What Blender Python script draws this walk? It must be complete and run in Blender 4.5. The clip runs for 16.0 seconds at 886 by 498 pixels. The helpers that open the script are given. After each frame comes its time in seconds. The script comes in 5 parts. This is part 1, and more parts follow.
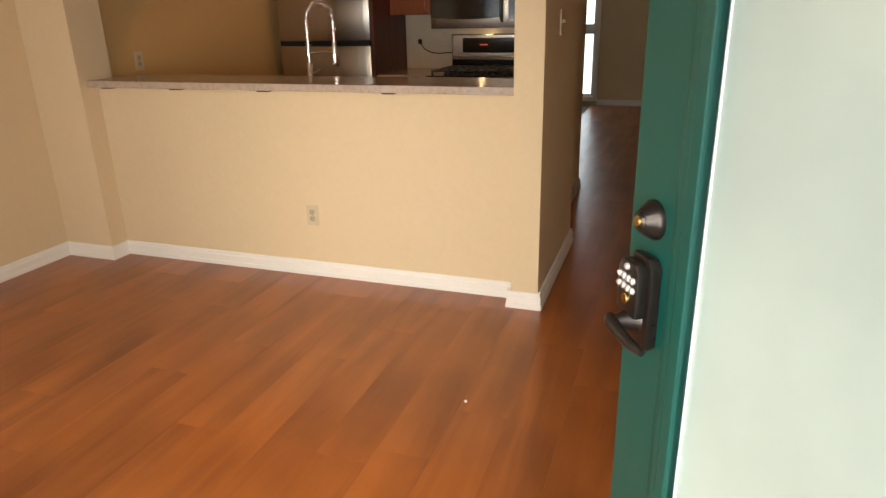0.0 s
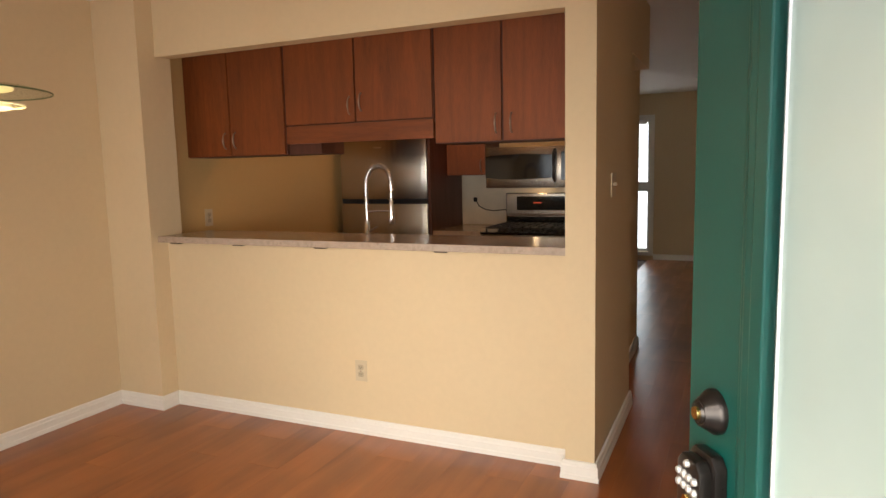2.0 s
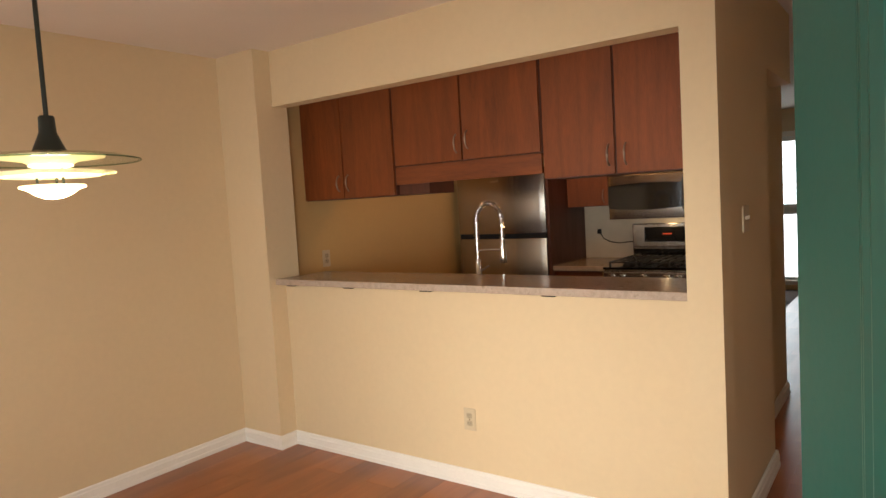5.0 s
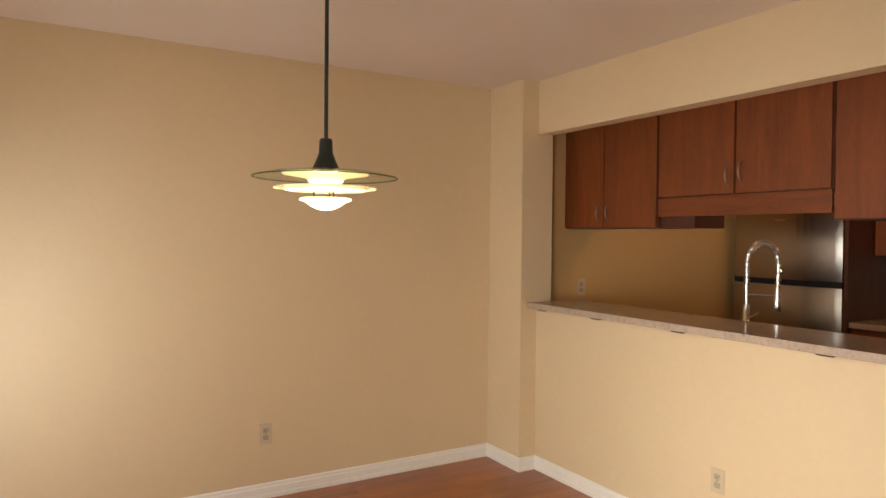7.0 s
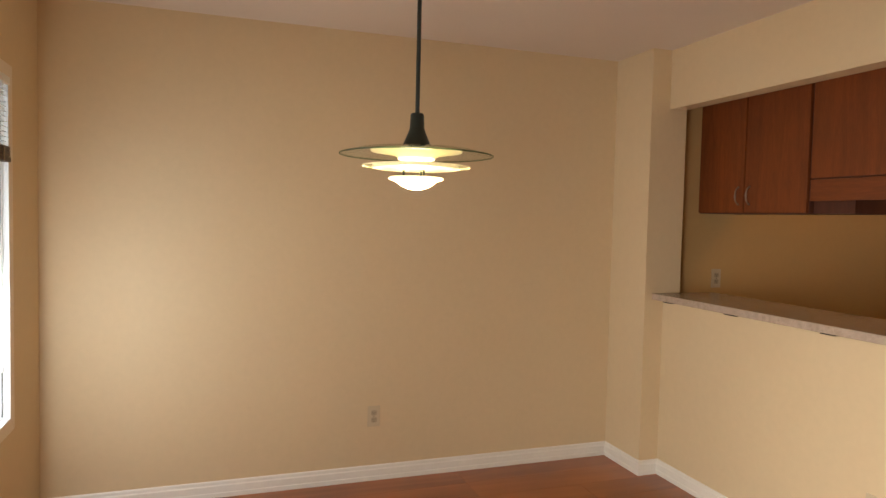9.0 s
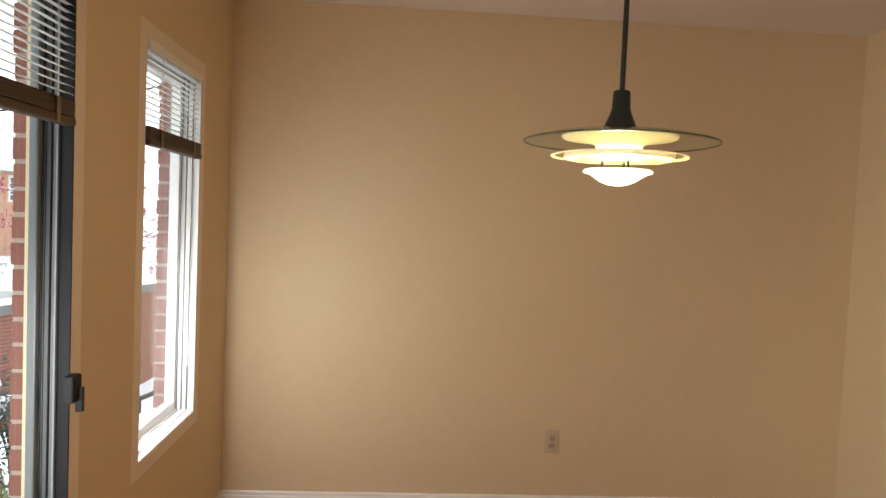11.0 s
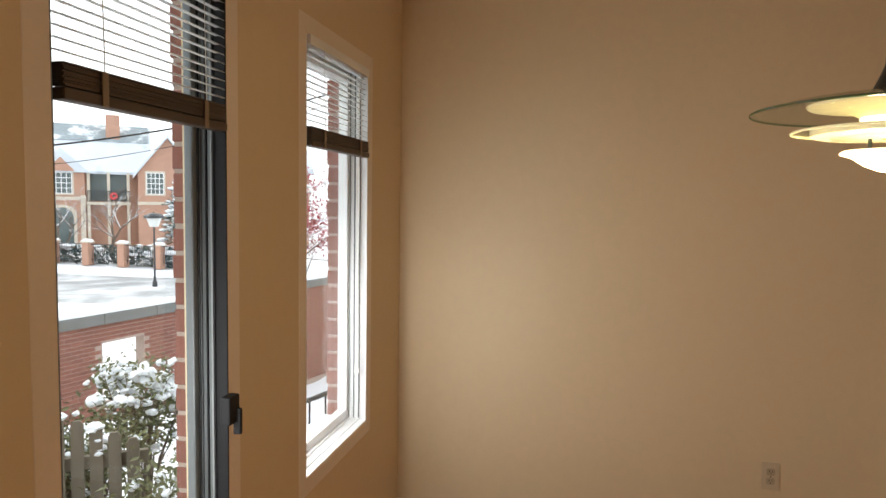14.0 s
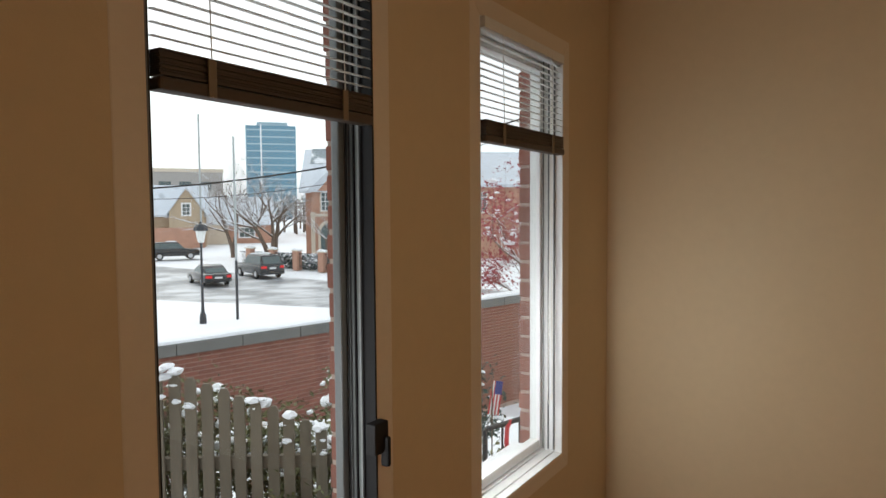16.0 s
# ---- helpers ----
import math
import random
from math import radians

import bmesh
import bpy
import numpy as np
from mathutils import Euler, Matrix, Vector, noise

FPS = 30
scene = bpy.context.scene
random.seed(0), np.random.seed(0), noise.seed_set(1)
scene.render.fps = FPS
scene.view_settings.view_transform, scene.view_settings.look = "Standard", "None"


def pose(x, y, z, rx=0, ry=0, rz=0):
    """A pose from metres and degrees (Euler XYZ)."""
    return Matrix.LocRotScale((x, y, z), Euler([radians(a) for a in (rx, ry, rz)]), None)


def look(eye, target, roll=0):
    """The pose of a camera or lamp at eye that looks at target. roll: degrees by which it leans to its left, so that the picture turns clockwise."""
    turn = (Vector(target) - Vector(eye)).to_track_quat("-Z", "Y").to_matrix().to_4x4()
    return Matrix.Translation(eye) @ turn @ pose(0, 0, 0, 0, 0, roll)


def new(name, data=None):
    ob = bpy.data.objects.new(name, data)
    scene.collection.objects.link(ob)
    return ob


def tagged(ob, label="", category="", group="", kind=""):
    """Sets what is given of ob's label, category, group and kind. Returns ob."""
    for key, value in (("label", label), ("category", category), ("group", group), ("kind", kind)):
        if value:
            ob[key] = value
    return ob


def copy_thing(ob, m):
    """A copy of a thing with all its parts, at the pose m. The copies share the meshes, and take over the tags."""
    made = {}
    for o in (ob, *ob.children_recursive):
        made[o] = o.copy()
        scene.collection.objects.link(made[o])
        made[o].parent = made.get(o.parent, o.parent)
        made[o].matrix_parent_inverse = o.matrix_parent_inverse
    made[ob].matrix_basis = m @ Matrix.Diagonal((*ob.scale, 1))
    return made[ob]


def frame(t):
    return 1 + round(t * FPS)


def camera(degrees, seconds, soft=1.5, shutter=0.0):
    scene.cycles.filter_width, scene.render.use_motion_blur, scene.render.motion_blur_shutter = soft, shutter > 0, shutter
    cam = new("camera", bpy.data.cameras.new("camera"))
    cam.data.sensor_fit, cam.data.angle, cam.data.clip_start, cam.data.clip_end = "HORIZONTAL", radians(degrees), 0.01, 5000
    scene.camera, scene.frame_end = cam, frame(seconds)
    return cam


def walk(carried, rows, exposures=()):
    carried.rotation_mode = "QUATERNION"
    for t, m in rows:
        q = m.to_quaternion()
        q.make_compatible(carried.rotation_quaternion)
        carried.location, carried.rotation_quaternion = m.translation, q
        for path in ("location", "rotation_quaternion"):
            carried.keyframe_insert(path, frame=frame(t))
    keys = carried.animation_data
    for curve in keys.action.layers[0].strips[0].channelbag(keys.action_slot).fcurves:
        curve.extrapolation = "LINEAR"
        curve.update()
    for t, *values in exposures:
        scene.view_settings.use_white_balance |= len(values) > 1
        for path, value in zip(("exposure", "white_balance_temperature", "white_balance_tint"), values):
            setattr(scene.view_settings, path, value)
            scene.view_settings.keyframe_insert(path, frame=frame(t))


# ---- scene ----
cam = camera(67.6, 16.0)
SKY, LAMP_GLOW, PENDANT, KITCHEN = 0.2, 2.0, 10.0, 8.8
DAY, DOORDAY = 6.0, 13.5
LAMP_AT, FAUCET, DOOR_OPEN = (-1.263, 1.205), (-1.555, 3.72), 32.0
CRUMB = (-0.083, 2.12)
EXPOSURES = [(0, 0.76), (2.5, 0.82), (3, 0.82), (6, 0.87), (8, 0.70), (10, 0.46), (12.5, 0.27), (14.5, -0.04), (16, -0.58)]
PATH = [
    (0, (0.566, 0.077, 1.381), (-0.064, 1.851, 0.705), -1.3),
    (0.5, (0.565, 0.087, 1.39), (-0.106, 1.879, 0.807), -1.5),
    (1, (0.563, 0.1, 1.398), (-0.149, 1.908, 0.926), -1.3),
    (1.5, (0.564, 0.117, 1.406), (-0.193, 1.934, 1.05), -1.1),
    (2, (0.572, 0.143, 1.414), (-0.243, 1.954, 1.175), -1.3),
    (2.5, (0.59, 0.228, 1.4), (-0.314, 2.005, 1.233), -2.3),
    (3, (0.595, 0.242, 1.406), (-0.382, 1.979, 1.233), -3.8),
    (3.2, (0.602, 0.234, 1.42), (-0.405, 1.952, 1.235), -4.8),
    (5.3, (0.629, 0.381, 1.472), (-0.623, 1.936, 1.35), -2.4),
    (5.5, (0.641, 0.386, 1.473), (-0.687, 1.879, 1.37), -2.0),
    (6, (0.664, 0.424, 1.475), (-0.844, 1.736, 1.417), -0.8),
    (6.5, (0.683, 0.445, 1.467), (-0.953, 1.596, 1.429), 0.1),
    (7, (0.691, 0.473, 1.459), (-1.03, 1.492, 1.422), 0.6),
    (7.5, (0.669, 0.5, 1.457), (-1.101, 1.43, 1.405), 0.8),
    (8, (0.626, 0.551, 1.459), (-1.172, 1.423, 1.387), 0.6),
    (8.5, (0.582, 0.605, 1.459), (-1.242, 1.42, 1.375), 0.6),
    (9, (0.586, 0.65, 1.458), (-1.301, 1.306, 1.365), 1.3),
    (9.5, (0.557, 0.717, 1.446), (-1.383, 1.192, 1.344), 2.1),
    (10, (0.499, 0.736, 1.447), (-1.469, 1.071, 1.338), 2.5),
    (10.2, (0.443, 0.717, 1.424), (-1.533, 1.013, 1.329), 2.5),
    (12.3, (0.177, 0.702, 1.483), (-1.815, 0.596, 1.34), 2.1),
    (12.5, (0.174, 0.71, 1.482), (-1.817, 0.588, 1.342), 2.0),
    (13, (0.116, 0.692, 1.482), (-1.875, 0.557, 1.341), 1.7),
    (13.5, (0.062, 0.698, 1.47), (-1.922, 0.493, 1.328), 1.3),
    (14, (-0.028, 0.708, 1.479), (-1.978, 0.29, 1.335), 0.9),
    (14.5, (-0.119, 0.718, 1.474), (-2.01, 0.08, 1.339), 0.3),
    (15, (-0.185, 0.721, 1.463), (-2.007, -0.094, 1.336), -0.6),
    (15.5, (-0.267, 0.736, 1.453), (-2.015, -0.228, 1.333), -0.8),
    (16, (-0.349, 0.754, 1.452), (-2.032, -0.321, 1.34), -0.4),
]
walk(cam, [(t, look(eye, target, roll)) for t, eye, target, roll in PATH], EXPOSURES)

# ---- world, sun and lamps ----
world = bpy.data.worlds.new("sky")
scene.world = world
world.use_nodes = True
wn = world.node_tree
sky = wn.nodes.new("ShaderNodeTexSky")
sky.sky_type = "NISHITA"
sky.sun_disc = False
sky.sun_elevation = radians(38)
sky.sun_rotation = radians(200)
sky.dust_density = 6.0
sky.air_density = 1.0
bg = wn.nodes["Background"]
bg.inputs["Strength"].default_value = SKY
overcast = wn.nodes.new("ShaderNodeMix")
overcast.data_type = "RGBA"
overcast.inputs[0].default_value = 0.85
overcast.inputs[7].default_value = (9.6, 10.0, 10.6, 1)
wn.links.new(sky.outputs[0], overcast.inputs[6])
wn.links.new(overcast.outputs[2], bg.inputs["Color"])

sun_data = bpy.data.lights.new("sun", "SUN")
sun_data.energy = 0.9
sun_data.angle = radians(20)
sun_data.color = (1.0, 0.96, 0.9)
sun = new("sun", sun_data)
sun.matrix_world = look((-10, -30, 30), (0, 0, 0))


def lamp(name, place, watts, colour, size, kind="POINT"):
    data = bpy.data.lights.new(name, kind)
    data.energy, data.color = watts, colour
    if kind == "POINT":
        data.shadow_soft_size = size
    else:
        data.size = size
    ob = new(name, data)
    ob.location = place
    return ob


def sky_panel(name, place, facing, w, h, watts, spread=180, tone=(0.96, 0.98, 1.0)):
    """Daylight that enters by an opening."""
    data = bpy.data.lights.new(name, "AREA")
    data.shape, data.size, data.size_y = "RECTANGLE", w, h
    data.energy, data.color, data.spread = watts, tone, radians(spread)
    ob = new(name, data)
    ob.matrix_world = look(place, facing)
    return ob


sky_panel("window_daylight_a", (-1.94, -0.17, 0.92), (-3.0, 0.80, 0.45), 0.09, 0.6, DAY * 1.15)
sky_panel("window_daylight_b", (-0.965, -0.17, 0.92), (-3.0, 1.5, 0.1), 0.09, 0.6, DAY * 0.85)
sky_panel("doorway_daylight", (0.42, -0.04, 0.95), (-1.6, 3.2, 0.1), 0.7, 1.2, DOORDAY, 92, (1.0, 0.94, 0.82))


# ---- materials ----
def node(nt, kind, **inputs):
    n = nt.nodes.new(kind)
    for k, v in inputs.items():
        n.inputs[k].default_value = v
    return n


def material(name, colour, rough=0.6, metal=0.0, vary=0.08, scale=3.0, fine=60.0, bump=0.0, bump_scale=200.0, stretch=(1, 1, 1),
             random_value=0.0, coat=0.0, dark=None, dark_at=(0.62, 0.8), glow=None, glow_strength=0.0, spec=0.5, island=0.0):
    m = bpy.data.materials.new(name)
    m.use_nodes = True
    nt = m.node_tree
    b = nt.nodes["Principled BSDF"]
    b.inputs["Roughness"].default_value = rough
    b.inputs["Metallic"].default_value = metal
    b.inputs["Coat Weight"].default_value = coat
    b.inputs["Specular IOR Level"].default_value = spec
    co = nt.nodes.new("ShaderNodeTexCoord")
    mp = nt.nodes.new("ShaderNodeMapping")
    mp.inputs["Scale"].default_value = stretch
    nt.links.new(co.outputs["Object"], mp.inputs[0])
    big = node(nt, "ShaderNodeTexNoise", Scale=scale, Detail=4.0)
    small = node(nt, "ShaderNodeTexNoise", Scale=fine, Detail=3.0)
    nt.links.new(mp.outputs[0], big.inputs[0])
    nt.links.new(mp.outputs[0], small.inputs[0])
    add = node(nt, "ShaderNodeMath")
    add.operation = "ADD"
    nt.links.new(big.outputs["Fac"], add.inputs[0])
    nt.links.new(small.outputs["Fac"], add.inputs[1])
    last = add
    if random_value or island:
        info = nt.nodes.new("ShaderNodeObjectInfo" if random_value else "ShaderNodeNewGeometry")
        mul = node(nt, "ShaderNodeMath")
        mul.operation = "MULTIPLY_ADD"
        mul.inputs[1].default_value = random_value or island
        nt.links.new(info.outputs["Random" if random_value else "Random Per Island"], mul.inputs[0])
        nt.links.new(add.outputs[0], mul.inputs[2])
        last = mul
    span = node(nt, "ShaderNodeMapRange")
    span.inputs["From Min"].default_value = 0.6
    span.inputs["From Max"].default_value = 1.4 + (random_value or island)
    span.inputs["To Min"].default_value = 1 - vary
    span.inputs["To Max"].default_value = 1 + vary
    nt.links.new(last.outputs[0], span.inputs["Value"])
    mix = nt.nodes.new("ShaderNodeVectorMath")
    mix.operation = "SCALE"
    mix.inputs[0].default_value = colour
    nt.links.new(span.outputs[0], mix.inputs["Scale"])
    out = mix.outputs[0]
    if dark:
        ramp = nt.nodes.new("ShaderNodeMapRange")
        ramp.inputs["From Min"].default_value, ramp.inputs["From Max"].default_value = dark_at
        nt.links.new(big.outputs["Fac"], ramp.inputs["Value"])
        mx = nt.nodes.new("ShaderNodeMix")
        mx.data_type = "RGBA"
        mx.inputs[7].default_value = (*dark, 1)
        nt.links.new(ramp.outputs[0], mx.inputs[0])
        nt.links.new(out, mx.inputs[6])
        out = mx.outputs[2]
    nt.links.new(out, b.inputs["Base Color"])
    rspan = node(nt, "ShaderNodeMapRange")
    rspan.inputs["To Min"].default_value = max(0.02, rough - 0.06)
    rspan.inputs["To Max"].default_value = min(1.0, rough + 0.06)
    nt.links.new(small.outputs["Fac"], rspan.inputs["Value"])
    nt.links.new(rspan.outputs[0], b.inputs["Roughness"])
    if bump:
        bn = node(nt, "ShaderNodeTexNoise", Scale=bump_scale, Detail=3.0)
        nt.links.new(mp.outputs[0], bn.inputs[0])
        bu = node(nt, "ShaderNodeBump", Strength=bump, Distance=0.003)
        nt.links.new(bn.outputs["Fac"], bu.inputs["Height"])
        nt.links.new(bu.outputs[0], b.inputs["Normal"])
    if glow:
        b.inputs["Emission Color"].default_value = (*glow, 1)
        b.inputs["Emission Strength"].default_value = glow_strength
    return m


def wood(name, light, deep, rough=0.4, along=2, ring=14.0, coat=0.0, random_value=0.0, grain=0.06, fibre=0.45, mottle=0.5):
    """Wood with long grain along one axis of the object."""
    m = bpy.data.materials.new(name)
    m.use_nodes = True
    nt = m.node_tree
    b = nt.nodes["Principled BSDF"]
    co = nt.nodes.new("ShaderNodeTexCoord")
    mp = nt.nodes.new("ShaderNodeMapping")
    sc = [1.0, 1.0, 1.0]
    sc[along] = 0.09
    mp.inputs["Scale"].default_value = sc
    nt.links.new(co.outputs["Object"], mp.inputs[0])
    info = nt.nodes.new("ShaderNodeObjectInfo")
    sh = nt.nodes.new("ShaderNodeVectorMath")
    sh.operation = "SCALE"
    sh.inputs[0].default_value = (7.1, 3.3, 5.7)
    nt.links.new(info.outputs["Random"], sh.inputs["Scale"])
    nt.links.new(sh.outputs[0], mp.inputs["Location"])
    g1 = node(nt, "ShaderNodeTexNoise", Scale=ring, Detail=6.0, Distortion=1.2)
    g2 = node(nt, "ShaderNodeTexNoise", Scale=ring * 14, Detail=3.0)
    nt.links.new(mp.outputs[0], g1.inputs[0])
    nt.links.new(mp.outputs[0], g2.inputs[0])
    big = node(nt, "ShaderNodeTexNoise", Scale=2.2, Detail=2.0)
    nt.links.new(co.outputs["Object"], big.inputs[0])
    a = node(nt, "ShaderNodeMath")
    a.operation = "MULTIPLY_ADD"
    a.inputs[1].default_value = fibre
    nt.links.new(g2.outputs["Fac"], a.inputs[0])
    nt.links.new(g1.outputs["Fac"], a.inputs[2])
    a2 = node(nt, "ShaderNodeMath")
    a2.operation = "MULTIPLY_ADD"
    a2.inputs[1].default_value = mottle
    nt.links.new(big.outputs["Fac"], a2.inputs[0])
    nt.links.new(a.outputs[0], a2.inputs[2])
    a3 = node(nt, "ShaderNodeMath")
    a3.operation = "MULTIPLY_ADD"
    a3.inputs[1].default_value = random_value
    nt.links.new(info.outputs["Random"], a3.inputs[0])
    nt.links.new(a2.outputs[0], a3.inputs[2])
    ramp = nt.nodes.new("ShaderNodeMapRange")
    ramp.inputs["From Min"].default_value = 0.145 + 0.5 * (fibre + mottle)
    ramp.inputs["From Max"].default_value = 0.845 + 0.5 * (fibre + mottle) + random_value
    nt.links.new(a3.outputs[0], ramp.inputs["Value"])
    mx = nt.nodes.new("ShaderNodeMix")
    mx.data_type = "RGBA"
    mx.inputs[6].default_value = (*light, 1)
    mx.inputs[7].default_value = (*deep, 1)
    nt.links.new(ramp.outputs[0], mx.inputs[0])
    nt.links.new(mx.outputs[2], b.inputs["Base Color"])
    rr = node(nt, "ShaderNodeMapRange")
    rr.inputs["To Min"].default_value, rr.inputs["To Max"].default_value = rough - 0.06, rough + 0.1
    nt.links.new(g1.outputs["Fac"], rr.inputs["Value"])
    nt.links.new(rr.outputs[0], b.inputs["Roughness"])
    b.inputs["Coat Weight"].default_value = coat
    b.inputs["Coat Roughness"].default_value = 0.25
    bu = node(nt, "ShaderNodeBump", Strength=grain, Distance=0.002)
    nt.links.new(g2.outputs["Fac"], bu.inputs["Height"])
    nt.links.new(bu.outputs[0], b.inputs["Normal"])
    return m


def glass(name, tint=(1, 1, 1), rough=0.0, clear=0.0):
    m = bpy.data.materials.new(name)
    m.use_nodes = True
    nt = m.node_tree
    b = nt.nodes["Principled BSDF"]
    b.inputs["Base Color"].default_value = (*tint, 1)
    b.inputs["Roughness"].default_value = rough
    b.inputs["Transmission Weight"].default_value = 1.0
    b.inputs["IOR"].default_value = 1.45
    if clear:
        thin = nt.nodes.new("ShaderNodeBsdfTransparent")
        thin.inputs[0].default_value = (*tint, 1)
        gloss = nt.nodes.new("ShaderNodeBsdfGlossy")
        gloss.inputs["Roughness"].default_value = rough
        lw = node(nt, "ShaderNodeLayerWeight", Blend=0.5)
        pw = node(nt, "ShaderNodeMath")
        pw.operation = "POWER"
        pw.inputs[1].default_value = 4.0
        nt.links.new(lw.outputs["Facing"], pw.inputs[0])
        fres = node(nt, "ShaderNodeMath")
        fres.operation = "MULTIPLY_ADD"
        fres.inputs[1].default_value, fres.inputs[2].default_value = 0.5, 0.03
        nt.links.new(pw.outputs[0], fres.inputs[0])
        mx = nt.nodes.new("ShaderNodeMixShader")
        nt.links.new(fres.outputs[0], mx.inputs[0])
        nt.links.new(thin.outputs[0], mx.inputs[1])
        nt.links.new(gloss.outputs[0], mx.inputs[2])
        nt.links.new(mx.outputs[0], nt.nodes["Material Output"].inputs["Surface"])
    return m


PAINT = material("beige_wall_paint", (0.660, 0.520, 0.325), 0.7, vary=0.03, scale=1.2, fine=30, bump=0.12, bump_scale=320)
# yellower and darker than PAINT, on the kitchen's west wall only
OCHRE = material("ochre_kitchen_wall", (0.56, 0.36, 0.15), 0.6, vary=0.03, scale=1.2, fine=30, bump=0.12, bump_scale=320)
CEIL = material("white_ceiling_paint", (0.74, 0.66, 0.58), 0.85, vary=0.03, scale=2, fine=80, bump=0.25, bump_scale=160)
TRIM = material("white_trim_paint", (0.80, 0.77, 0.71), 0.35, vary=0.03, scale=5, fine=60, bump=0.03)
CASING = material("cream_casing_paint", (0.76, 0.66, 0.53), 0.4, vary=0.03, scale=5, fine=60)
VINYL = material("white_window_vinyl", (0.78, 0.79, 0.78), 0.3, vary=0.03)
GREYVINYL = material("grey_window_channel", (0.15, 0.16, 0.158), 0.4, vary=0.08)
BLACK = material("black_gasket", (0.015, 0.014, 0.014), 0.62, vary=0.2, spec=0.25)
SEAL = material("pale_grey_seal", (0.30, 0.31, 0.30), 0.6, vary=0.1)
FLOOR = wood("red_brown_floor_wood", (0.43, 0.130, 0.025), (0.165, 0.045, 0.011), 0.30, along=1, ring=6.0, coat=0.30, random_value=0.05, grain=0.012, fibre=0.12, mottle=0.75)
SUB = material("dark_subfloor", (0.05, 0.025, 0.015), 0.9)
CHERRY = wood("cherry_cabinet_wood", (0.245, 0.058, 0.007), (0.105, 0.024, 0.003), 0.55, along=2, ring=16.0, coat=0.0, random_value=0.12, fibre=0.7, grain=0.12)
CHERRYH = wood("cherry_rail_wood", (0.23, 0.055, 0.007), (0.10, 0.023, 0.003), 0.55, along=0, ring=16.0, coat=0.0, fibre=0.7, grain=0.12)
CHERRYD = wood("dark_cherry_carcass", (0.10, 0.028, 0.014), (0.05, 0.016, 0.008), 0.5, along=2)
STEEL = material("brushed_stainless", (0.46, 0.42, 0.37), 0.24, 1.0, vary=0.02, stretch=(1, 1, 0.05), fine=80)
CHROME = material("polished_chrome", (0.78, 0.78, 0.78), 0.07, 1.0, vary=0.02)
NICKEL = material("satin_nickel", (0.62, 0.60, 0.57), 0.25, 1.0, vary=0.03)
BRONZE = material("dark_bronze", (0.045, 0.038, 0.034), 0.3, 0.8, vary=0.15)
BLACKGLASS = material("black_appliance_glass", (0.012, 0.011, 0.011), 0.08, vary=0.1)
IRON = material("cast_iron_grate", (0.016, 0.015, 0.015), 0.45, vary=0.2)
STONE = material("speckled_beige_stone", (0.42, 0.33, 0.26), 0.16, vary=0.30, scale=40, fine=420, dark=(0.22, 0.17, 0.13), dark_at=(0.6, 0.75))
PLATE = material("ivory_outlet_plastic", (0.56, 0.46, 0.31), 0.4, vary=0.02)
ENAMEL = material("dark_grey_enamel", (0.085, 0.065, 0.05), 0.35, vary=0.1)
RECEPT = material("ivory_receptacle_plastic", (0.42, 0.34, 0.23), 0.4, vary=0.02)
SLOT = material("dark_slot", (0.05, 0.04, 0.03), 0.6)
GREEN = material("dark_green_door_paint", (0.003, 0.064, 0.052), 0.36, vary=0.10, scale=3, fine=90, bump=0.04, bump_scale=90)
# opaque pale colour stands in for the snow reflected in the door's glass
PALELITE = material("pale_reflection_glass", (0.40, 0.49, 0.455), 0.3, vary=0.12, scale=1.3, fine=4)
BRASS = material("worn_brass", (0.65, 0.46, 0.16), 0.25, 1.0)
BUTTON = material("silver_keypad_button", (0.72, 0.72, 0.70), 0.25, 0.6)
LAMPMETAL = material("dark_green_grey_metal", (0.035, 0.045, 0.040), 0.42, 0.3, vary=0.12)
GLOWGLASS = material("lit_opal_glass", (0.9, 0.85, 0.7), 0.3, glow=(1.0, 0.84, 0.52), glow_strength=LAMP_GLOW)
GLOWRIM = material("lit_cream_glass", (0.85, 0.80, 0.55), 0.25, glow=(1.0, 0.80, 0.36), glow_strength=LAMP_GLOW * 0.12)
GREENGLASS = glass("pale_green_glass", (0.965, 0.995, 0.97), 0.03, clear=1)
PANE = glass("window_glass", (0.98, 1.0, 0.99), 0.0, clear=1)
SLAT = material("white_blind_slat", (0.80, 0.80, 0.77), 0.4, vary=0.03)
# backlit shade of the white blind's bar, put into its base colour
BLINDBAR = material("backlit_dark_blind_bar", (0.075, 0.052, 0.036), 0.5, vary=0.1)
CLIPM = material("tan_blind_tape", (0.24, 0.18, 0.12), 0.6, vary=0.05)
CORD = material("white_cord", (0.75, 0.73, 0.68), 0.7)
SNOW = material("fresh_snow", (0.82, 0.835, 0.86), 0.75, vary=0.05, scale=1.5, fine=20, bump=0.4, bump_scale=12)
ROADM = material("wet_snowy_asphalt", (0.30, 0.31, 0.32), 0.45, vary=0.55, scale=0.35, fine=3, stretch=(1, 1, 1), dark=(0.62, 0.63, 0.65), dark_at=(0.45, 0.62))
# snow greyed in its colour so the roofs show against the white sky
GREYSNOW = material("greyed_roof_snow", (0.60, 0.64, 0.69), 0.8, vary=0.10, scale=0.5, fine=5, dark=(0.42, 0.46, 0.50), dark_at=(0.60, 0.72))
BRICKM = material("red_brick", (0.215, 0.082, 0.057), 0.85, vary=0.28, scale=6, fine=90, bump=0.4, bump_scale=150, random_value=0.7)
BRICKI = material("red_brick_far", (0.215, 0.082, 0.057), 0.85, vary=0.28, scale=6, fine=90, island=0.7)
